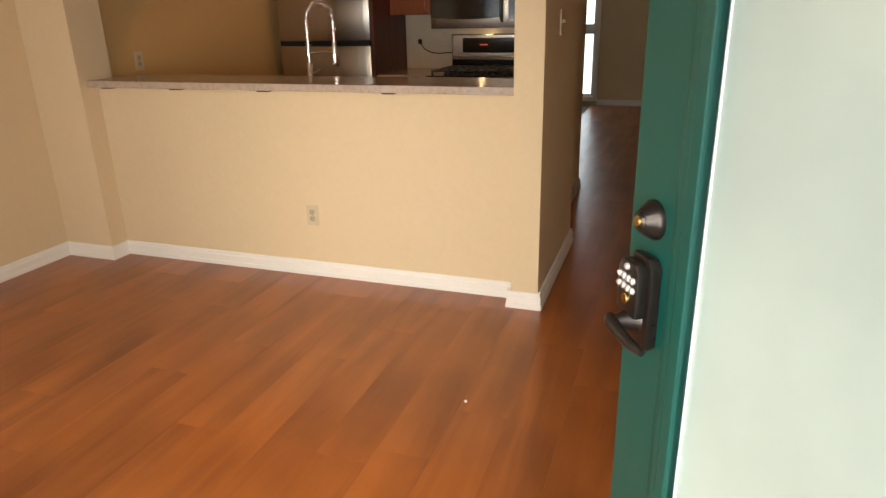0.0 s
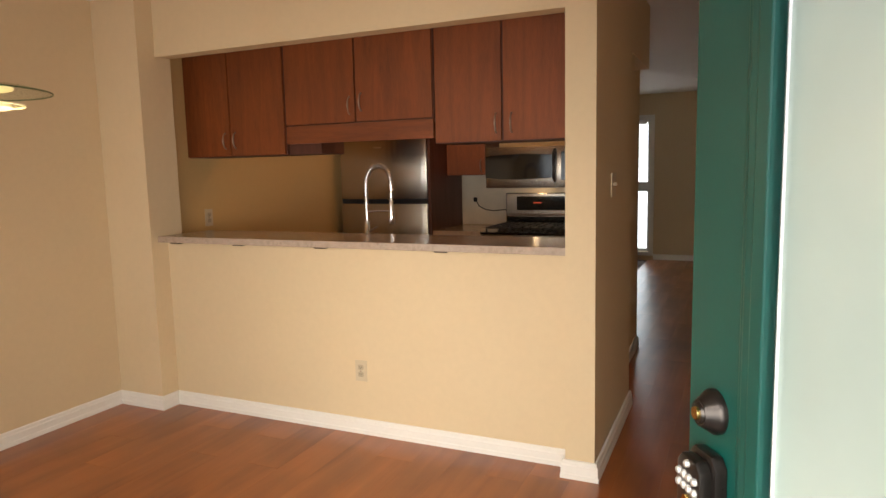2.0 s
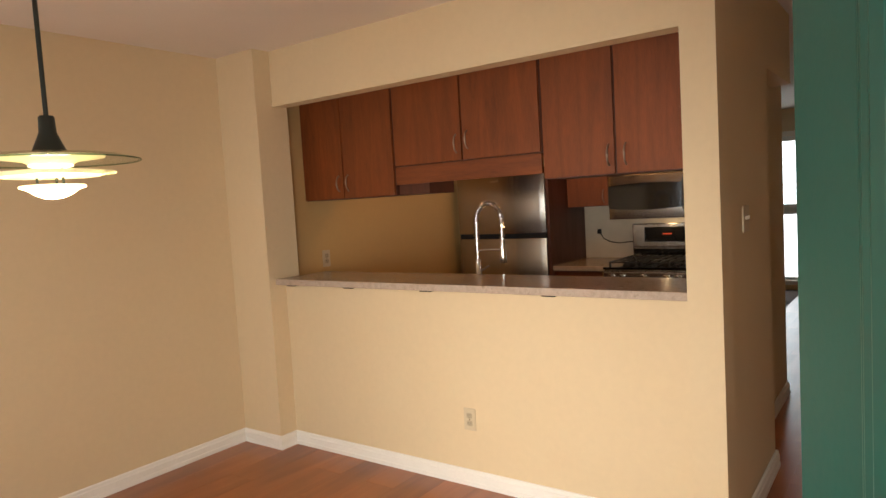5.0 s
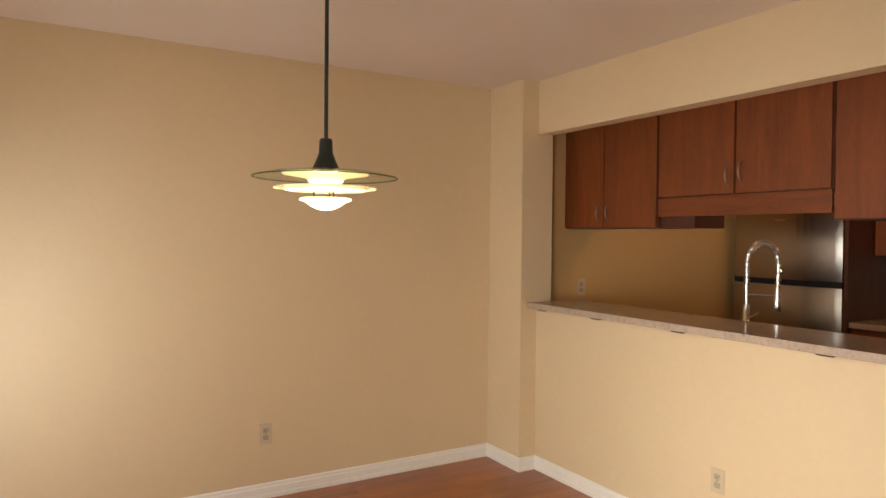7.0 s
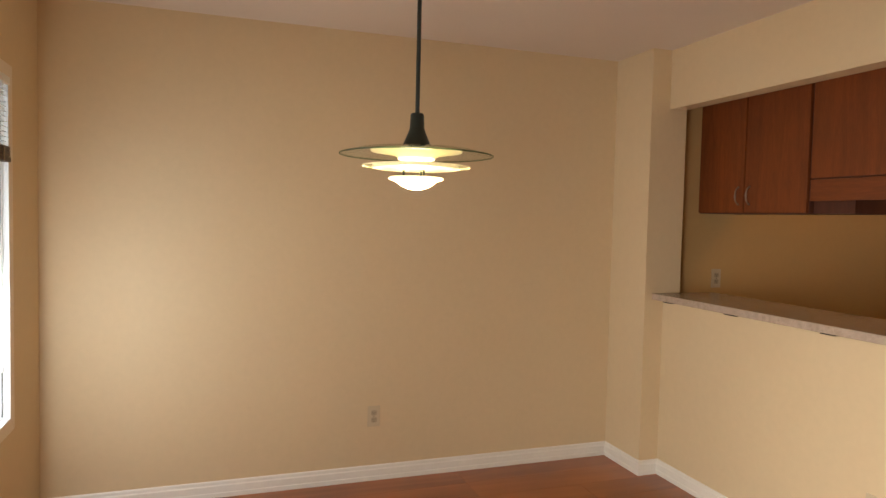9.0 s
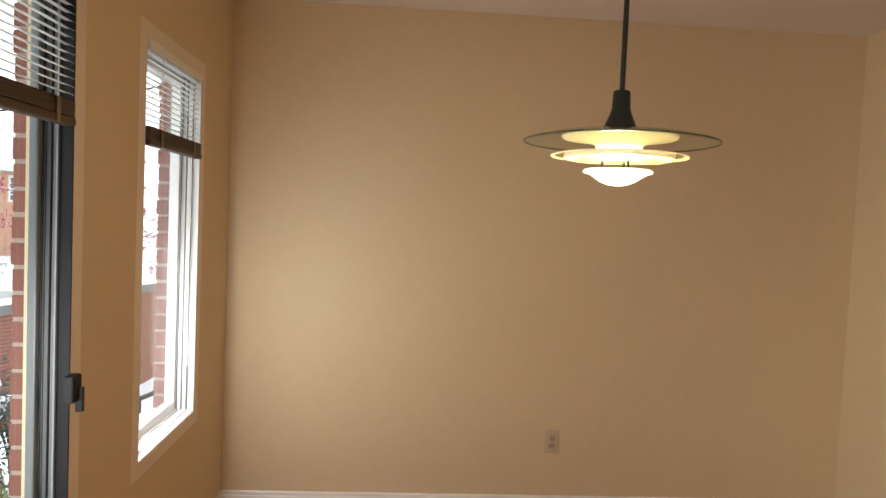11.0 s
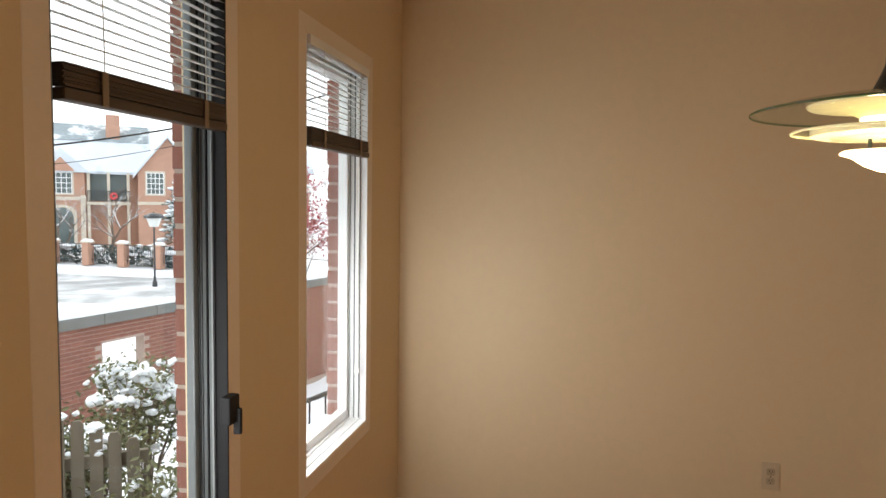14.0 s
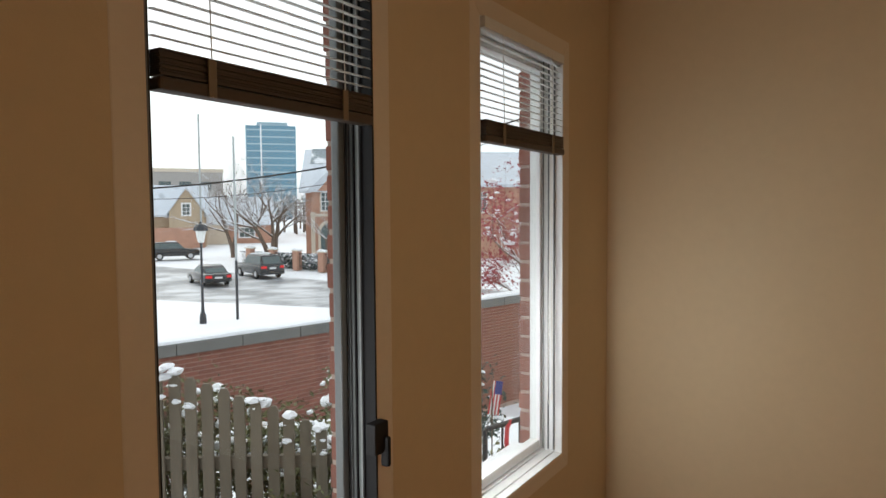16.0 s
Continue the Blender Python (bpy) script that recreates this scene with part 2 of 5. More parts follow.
MORTAR = material("pale_mortar", (0.35, 0.265, 0.22), 0.9, vary=0.1)
CAPM = material("dark_concrete_cap", (0.15, 0.15, 0.14), 0.85, vary=0.2, bump=0.3)
FENCEM = wood("weathered_grey_fence_wood", (0.20, 0.17, 0.125), (0.11, 0.09, 0.065), 0.85, along=2, ring=12, random_value=0.2)
HOUSEBRICK = material("far_house_brick", (0.46, 0.26, 0.185), 0.9, vary=0.2, scale=2, fine=30)
CREAMSTONE = material("cream_stone_trim", (0.60, 0.52, 0.42), 0.8, vary=0.08)
YELLOWHOUSE = material("tan_house_siding", (0.46, 0.36, 0.25), 0.85, vary=0.1)
SLATE = material("dark_roof_slate", (0.12, 0.125, 0.135), 0.8, vary=0.2)
PATCHY = material("slate_with_snow_patches", (0.27, 0.31, 0.33), 0.8, vary=0.2, scale=0.55, fine=4, dark=(0.74, 0.76, 0.79), dark_at=(0.50, 0.58))
FARGLASS = material("far_window_glass", (0.10, 0.13, 0.13), 0.12, vary=0.3)
TOWERGLASS = material("blue_tower_glass", (0.13, 0.26, 0.34), 0.2, vary=0.12, scale=0.1, fine=1)
TOWERBAND = material("pale_tower_band", (0.36, 0.48, 0.54), 0.35, vary=0.1)
CONCRETE = material("grey_far_concrete", (0.36, 0.34, 0.32), 0.85, vary=0.15, scale=0.2)
CARBLACK = material("black_car_paint", (0.014, 0.015, 0.017), 0.18, 0.2, coat=0.8, vary=0.1)
TYRE = material("black_tyre", (0.015, 0.015, 0.015), 0.8)
RIM = material("silver_rim", (0.55, 0.55, 0.56), 0.3, 0.9)
TAIL = material("red_tail_lamp", (0.5, 0.015, 0.02), 0.25, glow=(1, 0.03, 0.03), glow_strength=0.5)
STOPRED = material("stop_sign_red", (0.50, 0.02, 0.025), 0.4, vary=0.05)
WHITEP = material("white_sign_paint", (0.8, 0.8, 0.8), 0.4)
POLEM = material("dark_lamp_post_paint", (0.03, 0.034, 0.04), 0.45, vary=0.15)
GREYPOLE = material("galvanised_pole", (0.42, 0.45, 0.45), 0.5, 0.4)
LANTERN = material("milky_lantern_glass", (0.75, 0.76, 0.74), 0.3)
BARK = material("grey_brown_bark", (0.15, 0.11, 0.085), 0.9, vary=0.3, fine=40)
NEEDLE = material("blue_green_needles", (0.035, 0.075, 0.065), 0.8, vary=0.4, fine=20, island=0.5)
LEAF = material("olive_leaf", (0.12, 0.125, 0.045), 0.6, vary=0.5, fine=20, island=0.6)
REDLEAF = material("wine_red_leaf", (0.30, 0.035, 0.05), 0.6, vary=0.4, fine=20, island=0.6)
REDM = material("red_tape", (0.55, 0.04, 0.05), 0.5)
BLUEM = material("flag_blue", (0.04, 0.06, 0.25), 0.7)


# ---- mesh helpers ----
def mesh_of(name, bm, mat, smooth=False):
    me = bpy.data.meshes.new(name)
    bm.normal_update()
    bm.to_mesh(me)
    bm.free()
    for m in (mat if isinstance(mat, (list, tuple)) else [mat]):
        me.materials.append(m)
    if smooth:
        me.polygons.foreach_set("use_smooth", [True] * len(me.polygons))
        me.set_sharp_from_angle(angle=radians(38))
    return me


def part(name, bm, mat, parent=None, label="", smooth=False, at=None):
    ob = new(name, mesh_of(name, bm, mat, smooth))
    if parent is not None:
        ob.parent = parent
    if at is not None:
        ob.matrix_basis = at
    if label:
        ob["label"] = label
    return ob


def thing(name, label, category, group="", at=None):
    ob = new(name)
    ob.empty_display_size = 0.1
    if at is not None:
        ob.matrix_basis = at
    return tagged(ob, label, category, group)


def structure(name, bm, mat, label="", category="", smooth=False):
    return tagged(part(name, bm, mat, smooth=smooth), label, category, kind="structure")


def box(x0, x1, y0, y1, z0, z1, bm=None, bevel=0.0, seg=2):
    own = bmesh.new()
    v = [own.verts.new((x, y, z)) for z in (z0, z1) for y in (y0, y1) for x in (x0, x1)]
    for f in ((0, 2, 3, 1), (4, 5, 7, 6), (0, 1, 5, 4), (2, 6, 7, 3), (0, 4, 6, 2), (1, 3, 7, 5)):
        own.faces.new([v[i] for i in f])
    if bevel:
        bmesh.ops.bevel(own, geom=own.edges[:], offset=bevel, segments=seg, affect="EDGES", profile=0.6)
    return merge(own, bm)


def merge(own, bm):
    if bm is None:
        return own
    me = bpy.data.meshes.new("t")
    own.to_mesh(me)
    own.free()
    bm.from_mesh(me)
    bpy.data.meshes.remove(me)
    return bm


def lathe(profile, seg=32, bm=None, m=None, axis=(0, 0, 1)):
    """Turns (radius, z) pairs about z."""
    own = bmesh.new()
    rings = []
    for r, z in profile:
        if r < 1e-6:
            rings.append([own.verts.new((0, 0, z))])
        else:
            rings.append([own.verts.new((r * math.cos(2 * math.pi * i / seg), r * math.sin(2 * math.pi * i / seg), z)) for i in range(seg)])
    for a, b in zip(rings, rings[1:]):
        for i in range(seg):
            j = (i + 1) % seg
            if len(a) == 1 and len(b) == 1:
                continue
            if len(a) == 1:
                own.faces.new((a[0], b[j], b[i]))
            elif len(b) == 1:
                own.faces.new((a[i], a[j], b[0]))
            else:
                own.faces.new((a[i], a[j], b[j], b[i]))
    bmesh.ops.recalc_face_normals(own, faces=own.faces[:])
    if m is not None:
        bmesh.ops.transform(own, matrix=m, verts=own.verts[:])
    return merge(own, bm)


def tube(points, radius, seg=8, bm=None, ends=True):
    """A round rod along points; radius may be a list."""
    own = bmesh.new()
    pts = [Vector(p) for p in points]
    radii = radius if isinstance(radius, (list, tuple)) else [radius] * len(pts)
    rings = []
    side = None
    for i, p in enumerate(pts):
        d = (pts[min(i + 1, len(pts) - 1)] - pts[max(i - 1, 0)]).normalized()
        if side is None:
            side = d.orthogonal().normalized()
        side = (side - d * side.dot(d)).normalized()
        up = d.cross(side)
        rings.append([own.verts.new(p + radii[i] * (side * math.cos(2 * math.pi * k / seg) + up * math.sin(2 * math.pi * k / seg))) for k in range(seg)])
    for a, b in zip(rings, rings[1:]):
        for k in range(seg):
            own.faces.new((a[k], a[(k + 1) % seg], b[(k + 1) % seg], b[k]))
    if ends:
        own.faces.new(rings[0][::-1])
        own.faces.new(rings[-1])
    bmesh.ops.recalc_face_normals(own, faces=own.faces[:])
    return merge(own, bm)


def extrude_poly(points, z0, z1, bm=None, m=None, bevel=0.0):
    """A prism over a polygon in xy, from z0 to z1, then moved by m."""
    own = bmesh.new()
    a = [own.verts.new((x, y, z0)) for x, y in points]
    b = [own.verts.new((x, y, z1)) for x, y in points]
    own.faces.new(a[::-1])
    own.faces.new(b)
    n = len(a)
    for i in range(n):
        own.faces.new((a[i], a[(i + 1) % n], b[(i + 1) % n], b[i]))
    bmesh.ops.recalc_face_normals(own, faces=own.faces[:])
    if bevel:
        bmesh.ops.bevel(own, geom=own.edges[:], offset=bevel, segments=2, affect="EDGES", profile=0.6)
    if m is not None:
        bmesh.ops.transform(own, matrix=m, verts=own.verts[:])
    return merge(own, bm)


def base_run(points, inward=1, bm=None, h=0.083, t=0.014):
    """A baseboard with a stepped, rounded top along a line of (x, y) points on the wall's face; it stands to the left of the line."""
    prof = [(0, 0), (t + 0.003, 0), (t + 0.003, 0.022), (t, 0.026), (t, h - 0.024), (t - 0.004, h - 0.018), (t - 0.005, h - 0.006), (t - 0.009, h), (0, h)]
    own = bmesh.new()
    pts = [Vector((x, y, 0)) for x, y in points]
    rings = []
    for i, p in enumerate(pts):
        ds = []
        if i:
            ds.append((p - pts[i - 1]).normalized())
        if i < len(pts) - 1:
            ds.append((pts[i + 1] - p).normalized())
        ns = [Vector((-d.y, d.x, 0)) * inward for d in ds]
        n = sum(ns, Vector()).normalized()
        k = 1 / max(0.3, n.dot(ns[0]))
        rings.append([own.verts.new(p + n * k * a + Vector((0, 0, z))) for a, z in prof])
    for a, b in zip(rings, rings[1:]):
        for k in range(len(prof) - 1):
            own.faces.new((a[k], b[k], b[k + 1], a[k + 1]))
    own.faces.new(rings[0][::-1])
    own.faces.new(rings[-1])
    bmesh.ops.recalc_face_normals(own, faces=own.faces[:])
    return merge(own, bm)


# ---- plan, metres ----
XL, XC, XP, XR, XK = -2.945, -2.595, -0.125, 1.15, -2.72      # left wall, column, pillar, hall's far side
YW, YE, YC, YH = -0.12, 0.40, 2.985, 3.11     # window wall, entry wall, column face, half wall
YK, YF, H = 5.78, 10.4, 2.44                  # kitchen's end, far room's end, ceiling
CTR = 1.055
W1, W2, WZ = (-2.478, -1.905), (-1.450, -0.930), (0.607, 1.973)
DX0, DX1, DZ = -0.10, 1.0, 2.06             # entry opening

# ---- walls ----
bm = box(XL - 0.15, 2.3, YW - 0.35, YF + 0.3, H, H + 0.12)
structure("ceiling", bm, CEIL, "white matt painted ceiling")
bm = box(XL - 0.15, XL, YW - 0.3, YC + 0.3, -0.1, H)
structure("wall_west", bm, PAINT, "beige painted wall")
bm = box(XL, XC, YC, YH + 0.115, -0.1, H)
structure("wall_column", bm, PAINT, "beige painted column")
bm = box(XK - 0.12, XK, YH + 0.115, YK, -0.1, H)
structure("wall_kitchen_west", bm, OCHRE, "ochre kitchen wall")
bm = box(XC, XP, YH, YH + 0.115, -0.1, CTR - 0.04)
structure("wall_half", bm, PAINT, "beige half wall under the bar top")
bm = box(XC, XP, YH, YH + 0.12, 2.112, H)
box(XC, XP, YH + 0.12, YH + 0.70, 2.196, H, bm)
structure("wall_soffit", bm, PAINT, "beige soffit above the wall cabinets")
bm = box(XC, XP, YH - 0.005, YH + 0.0, 2.106, 2.122, bevel=0.002)
structure("trim_soffit", bm, PAINT, "thin trim strip along the soffit's edge")
bm = box(XP, 0.008, YC + 0.02, YH + 0.08, -0.1, H)
box(-0.13, 0.0, YH + 0.08, 4.06, -0.1, H, bm)
box(-0.13, 0.0, 4.06, 4.80, 2.04, H, bm)
box(-0.26, -0.14, 4.80, 5.40, -0.1, H, bm)
structure("wall_pillar", bm, PAINT, "beige pillar and hall wall")
bm = box(XL - 0.1, -0.27, YK, YK + 0.12, -0.1, H)
structure("wall_kitchen_north", bm, PAINT, "beige kitchen end wall")
bm = box(XR, XR + 0.12, YE - 0.2, YF, -0.1, H)
structure("wall_east", bm, PAINT, "beige hall wall")

# window wall with two openings
bm = bmesh.new()
ya, yb = YW - 0.115, YW
for x0, x1 in ((XL, W1[0]), (W1[1], W2[0]), (W2[1], DX0 - 0.065)):
    box(x0, x1, ya, yb, -0.1, H, bm)
for a, b in (W1, W2):
    box(a, b, ya, yb, -0.1, WZ[0], bm)
    box(a, b, ya, yb, WZ[1], H, bm)
structure("wall_south", bm, PAINT, "beige window wall")
bm = box(DX0 - 0.065, DX0, YW - 0.115, YE, -0.1, H)
box(DX1, XR, YE - 0.14, YE, -0.1, H, bm)
box(DX0, DX1, YE - 0.14, YE, DZ, H, bm)
structure("wall_entry", bm, PAINT, "beige entry wall round the doorway")

# far room
bm = box(-3.0, -2.07, YF, YF + 0.15, -0.1, H)
box(-0.655, XR + 1.1, YF, YF + 0.15, -0.1, H, bm)
box(-2.07, -0.655, YF, YF + 0.15, -0.1, 0.12, bm)
box(-2.07, -0.655, YF, YF + 0.15, 2.08, H, bm)
box(-3.1, -3.0, YK + 0.12, YF, -0.1, H, bm)
structure("wall_far", bm, PAINT, "beige far room walls")

# baseboards
bm = base_run([(XC, YH), (XC, YC), (XL, YC), (XL, YW), (DX0 - 0.065, YW)], 1)
base_run([(XP, YH), (XC, YH)], 1, bm)
structure("baseboard_dining", bm, TRIM, "white moulded baseboard")
bm = base_run([(0.002, 4.06), (0.009, YC + 0.02), (XP, YC + 0.02), (XP, YH)], 1, h=0.085, t=0.018)
base_run([(-0.26, 5.40), (-0.14, 5.40), (-0.14, 4.80), (-0.26, 4.80)], 1, bm, h=0.085)
structure("baseboard_pillar", bm, TRIM, "white moulded baseboard round the pillar")
bm = base_run([(XR + 1, YF), (-0.595, YF)], 1)
base_run([(XR, YE), (XR, YF)], 1, bm)
structure("baseboard_hall", bm, TRIM, "white baseboard in hall")


# ---- windows ----
def casement(name, span, label, grey):
    """A tall window in the south wall: casing, jamb liner, sash, pane, sill."""
    a, b = span
    z0, z1 = WZ
    w = thing(name, label, "window")
    w["kind"] = "structure"
    c = 0.055
    # casing boards, mitred at their ends
    for nm, pts in (("casing_side", ((a - c, z0 - c), (a, z0), (a, z1), (a - c, z1 + c))), ("casing_side", ((b, z0), (b + c, z0 - c), (b + c, z1 + c), (b, z1))),
                    ("casing_head", ((a - c, z1 + c), (a, z1), (b, z1), (b + c, z1 + c))), ("casing_sill", ((a - c, z0 - c), (b + c, z0 - c), (b, z0), (a, z0)))):
        part(nm, extrude_poly(pts, -0.001, 0.011, m=pose(0, YW, 0, 90), bevel=0.003), CASING, w)
    # stepped jamb liner
    lin = bmesh.new()
    deep = 0.095 if grey else 0.112
    for d0, d1, t in ((0.0, 0.028, 0.003), (0.028, 0.045, 0.008), (0.045, 0.062, 0.005), (0.062, 0.080, 0.011), (0.080, deep, 0.014)):
        for x0, x1 in ((a, a + t), (b - t, b)):
            box(x0, x1, YW - d1, YW - d0, z0, z1, lin)
        box(a + t, b - t, YW - d1, YW - d0, z0, z0 + t, lin)
        box(a + t, b - t, YW - d1, YW - d0, z1 - t, z1, lin)
    part("jamb_liner", lin, GREYVINYL if grey else VINYL, w)
    s = 0.012
    fr = bmesh.new()
    yq0, yq1 = YW - deep + 0.005, YW - 0.068
    for x0, x1, e0, e1 in ((a + 0.0145, a + s + 0.022, z0 + 0.0145, z1 - 0.0145), (b - s - 0.022, b - 0.0145, z0 + 0.0145, z1 - 0.0145)):
        box(x0, x1, yq0, yq1, e0, e1, fr, bevel=0.004)
    for e0, e1 in ((z0 + 0.0145, z0 + 0.048), (z1 - 0.048, z1 - 0.0145)):
        box(a + s + 0.022, b - s - 0.022, yq0 + 0.002, yq1 - 0.002, e0, e1, fr, bevel=0.004)
    # thin darker strips added between the liner's steps to raise their contrast
    for d in (0.026, 0.046, 0.064):
        for x0, x1 in ((a, a + 0.0125), (b - 0.0125, b)):
            part("jamb_strip", box(x0, x1, YW - d - 0.003, YW - d, z0 + 0.012, z1 - 0.012), BLACK if grey else GREYVINYL, w)
    part("sash_frame", fr, GREYVINYL if grey else VINYL, w)
    pane = part("pane", box(a + 0.03, b - 0.03, YW - 0.084, YW - 0.080, z0 + 0.04, z1 - 0.04), PANE, w)
    pane.visible_shadow = False
    if grey:
        part("gasket", box(a + 0.0032, a + 0.0085, YW - 0.0275, YW + 0.003, z0 + 0.01, z1 - 0.01, bevel=0.001), BLACK, w)
        part("jamb_strip", box(a + 0.0085, a + 0.0125, YW - 0.036, YW - 0.031, z0 + 0.01, z1 - 0.01, bevel=0.001), SEAL, w, "pale grey seal strip")
        part("gasket", box(b - 0.010, b - 0.0032, YW - 0.026, YW - 0.006, z0 + 0.01, z1 - 0.01), BLACK, w)
    return w


win_a = casement("window_1", W1, "tall white casement window with cream casing", False)
win_b = casement("window_2", W2, "tall grey-framed casement window with cream casing", True)

h = thing("window_latch", "black window latch lever beside the sash", "latch")
bm = box(W2[0] - 0.002, W2[0] + 0.046, YW + 0.0035, YW + 0.030, 0.945, 1.012, bevel=0.005)
part("latch_body", bm, BLACK, h)
part("latch_lever", box(W2[0] + 0.002, W2[0] + 0.016, YW + 0.020, YW + 0.040, 0.915, 0.98, bevel=0.006), BLACK, h)


def blind(span, bottom, label):
    a, b = span
    t = thing("window_blind", label, "blind", "half raised window blinds")
    yc = YW - 0.004
    top = WZ[1]
    part("headrail", box(a + 0.012, b - 0.012, yc - 0.014, yc + 0.014, top - 0.03, top, bevel=0.003), SLAT, t)
    bm = bmesh.new()
    w, n = 0.025, 5
    prof = [((i / n - 0.5) * w, 0.0025 * (1 - (2 * i / n - 1) ** 2)) for i in range(n + 1)]
    up = [[bm.verts.new((x, y, z)) for y, z in prof] for x in (a + 0.016, b - 0.016)]
    dn = [[bm.verts.new((x, y, z - 0.0008)) for y, z in prof] for x in (a + 0.016, b - 0.016)]
    for i in range(n):
        bm.faces.new((up[0][i], up[1][i], up[1][i + 1], up[0][i + 1]))
        bm.faces.new((dn[0][i], dn[0][i + 1], dn[1][i + 1], dn[1][i]))
    bmesh.ops.bevel(bm, geom=[], offset=0)
    me = mesh_of("slat", bm, SLAT, True)
    z = bottom + 0.078
    while z < top - 0.034:
        o = new("slat", me)
        o.parent = t
        o.matrix_basis = pose(0, yc, z, -14)
        z += 0.0195
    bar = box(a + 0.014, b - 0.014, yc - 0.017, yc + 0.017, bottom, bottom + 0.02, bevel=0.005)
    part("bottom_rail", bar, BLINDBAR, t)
    k = bottom + 0.022
    bm = bmesh.new()
    while k < bottom + 0.06:
        box(a + 0.016, b - 0.016, yc - 0.0135 + 0.002 * math.sin(k * 900), yc + 0.0135 + 0.002 * math.sin(k * 700), k, k + 0.0026, bm)
        k += 0.0032
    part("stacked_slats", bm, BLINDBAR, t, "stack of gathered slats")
    for f in (0.2, 0.8):
        x = a + (b - a) * f
        part("ladder_cord", tube([(x, yc + 0.019, bottom), (x, yc + 0.018, bottom + 0.06), (x, yc + 0.014, top - 0.02)], 0.0011, 5), CORD, t)
        part("bar_clip", box(x - 0.008, x + 0.008, yc + 0.017, yc + 0.020, bottom - 0.001, bottom + 0.058, bevel=0.002), CLIPM, t)
    return t


bl_a = blind(W1, 1.640, "white slatted blind raised over the narrow window")
bl_b = blind(W2, 1.632, "white slatted blind with thick bottom bar coloured dark as backlit")
cord = thing("blind_cord", "thin white looped blind cord hanging beside the frame", "cord")
xa = W1[0] + 0.045
part("cord_loop", tube([(xa + 0.006 * math.sin(i * 0.5), YW - 0.02 + 0.004 * math.cos(i * 0.4), 1.95 - i * 0.062) for i in range(19)]
                       + [(xa + 0.02, YW - 0.02, 0.795), (xa + 0.035, YW - 0.02, 0.82)] + [(xa + 0.035 - 0.0015 * i, YW - 0.018, 0.85 + i * 0.065) for i in range(17)], 0.0016, 6), CORD, cord)
part("cord_strand", tube([(xa + 0.018 + 0.005 * math.sin(i * 0.7), YW - 0.012, 1.95 - i * 0.07) for i in range(17)], 0.0014, 6), CORD, cord)
part("tassel", lathe([(0, 0), (0.005, 0.002), (0.004, 0.02), (0.0015, 0.028), (0, 0.028)], 10, m=pose(xa + 0.016, YW - 0.012, 0.81)), CORD, cord)


# ---- entry door, standing open ----
DOOR = pose(DX1 - 0.005, YE - 0.01, 0.012, 0, 0, 90 + DOOR_OPEN)
door = thing("door_1", "dark green entry door with pale glass lite, standing open", "door", at=DOOR)
door["kind"] = "structure"
L, T, HD = 0.91, 0.045, 2.03
gx0, gx1, gz0, gz1 = 0.14, L - 0.182, 0.26, 1.86
bm = bmesh.new()
for x0, x1, z0, z1 in ((0, gx0, 0, HD), (gx1, L, 0, HD), (gx0, gx1, 0, gz0), (gx0, gx1, gz1, HD)):
    box(x0, x1, -T, 0, z0, z1, bm)
bmesh.ops.remove_doubles(bm, verts=bm.verts[:], dist=0.0005)
part("leaf", bm, GREEN, door)
for y0, sgn in ((0.0, 1), (-T, -1)):
    for k, (w, d) in enumerate(((0.052, 0.007), (0.036, 0.014), (0.014, 0.019))):
        bm = bmesh.new()
        ya, yb = sorted((y0, y0 + sgn * d))
        box(gx0 - w, gx0 + 0.012, ya, yb, gz0 - w, gz1 + w, bm, bevel=0.003)
        box(gx1 - 0.012, gx1 + w, ya, yb, gz0 - w, gz1 + w, bm, bevel=0.003)
        box(gx0 + 0.0125, gx1 - 0.0125, ya, yb, gz0 - w, gz0 + 0.012, bm, bevel=0.003)
        box(gx0 + 0.0125, gx1 - 0.0125, ya, yb, gz1 - 0.012, gz1 + w, bm, bevel=0.003)
        part("lite_moulding", bm, GREEN, door)
part("caulk_line", box(gx1 - 0.0132, gx1 - 0.0122, -0.0038, 0.0, gz0, gz1), WHITEP, door, "chipped white caulk edge")
part("lite", box(gx0, gx1, -T * 0.62, -0.004, gz0, gz1), PALELITE, door, "glass lite with the snow's reflection put into its pale colour")
# deadbolt
sx = L - 0.07
m = pose(sx, 0, 1.060, -90) @ Matrix.Scale(0.95, 4)
bolt = part("deadbolt", lathe([(0, 0.030), (0.013, 0.030), (0.0155, 0.026), (0.019, 0.027), (0.029, 0.012), (0.0335, 0.006), (0.0335, 0.0), (0, 0)], 36, m=m), BRONZE, door, "dark bronze deadbolt", smooth=True)
part("key_cylinder", lathe([(0, 0.034), (0.009, 0.034), (0.010, 0.031), (0.010, 0.028), (0, 0.028)], 20, m=m), BRASS, bolt, "brass key cylinder", smooth=True)
# keypad lock
lock = part("keypad_lock", extrude_poly([(-0.036, -0.060), (-0.028, -0.069), (0.028, -0.069), (0.036, -0.060), (0.036, 0.072), (0.024, 0.088), (-0.024, 0.088), (-0.036, 0.072)], 0, 0.020,
                                        m=pose(sx, 0, 0.917, 90) @ pose(0, 0, 0, 0, 180), bevel=0.006), BRONZE, door, "dark bronze keypad lock", smooth=True)
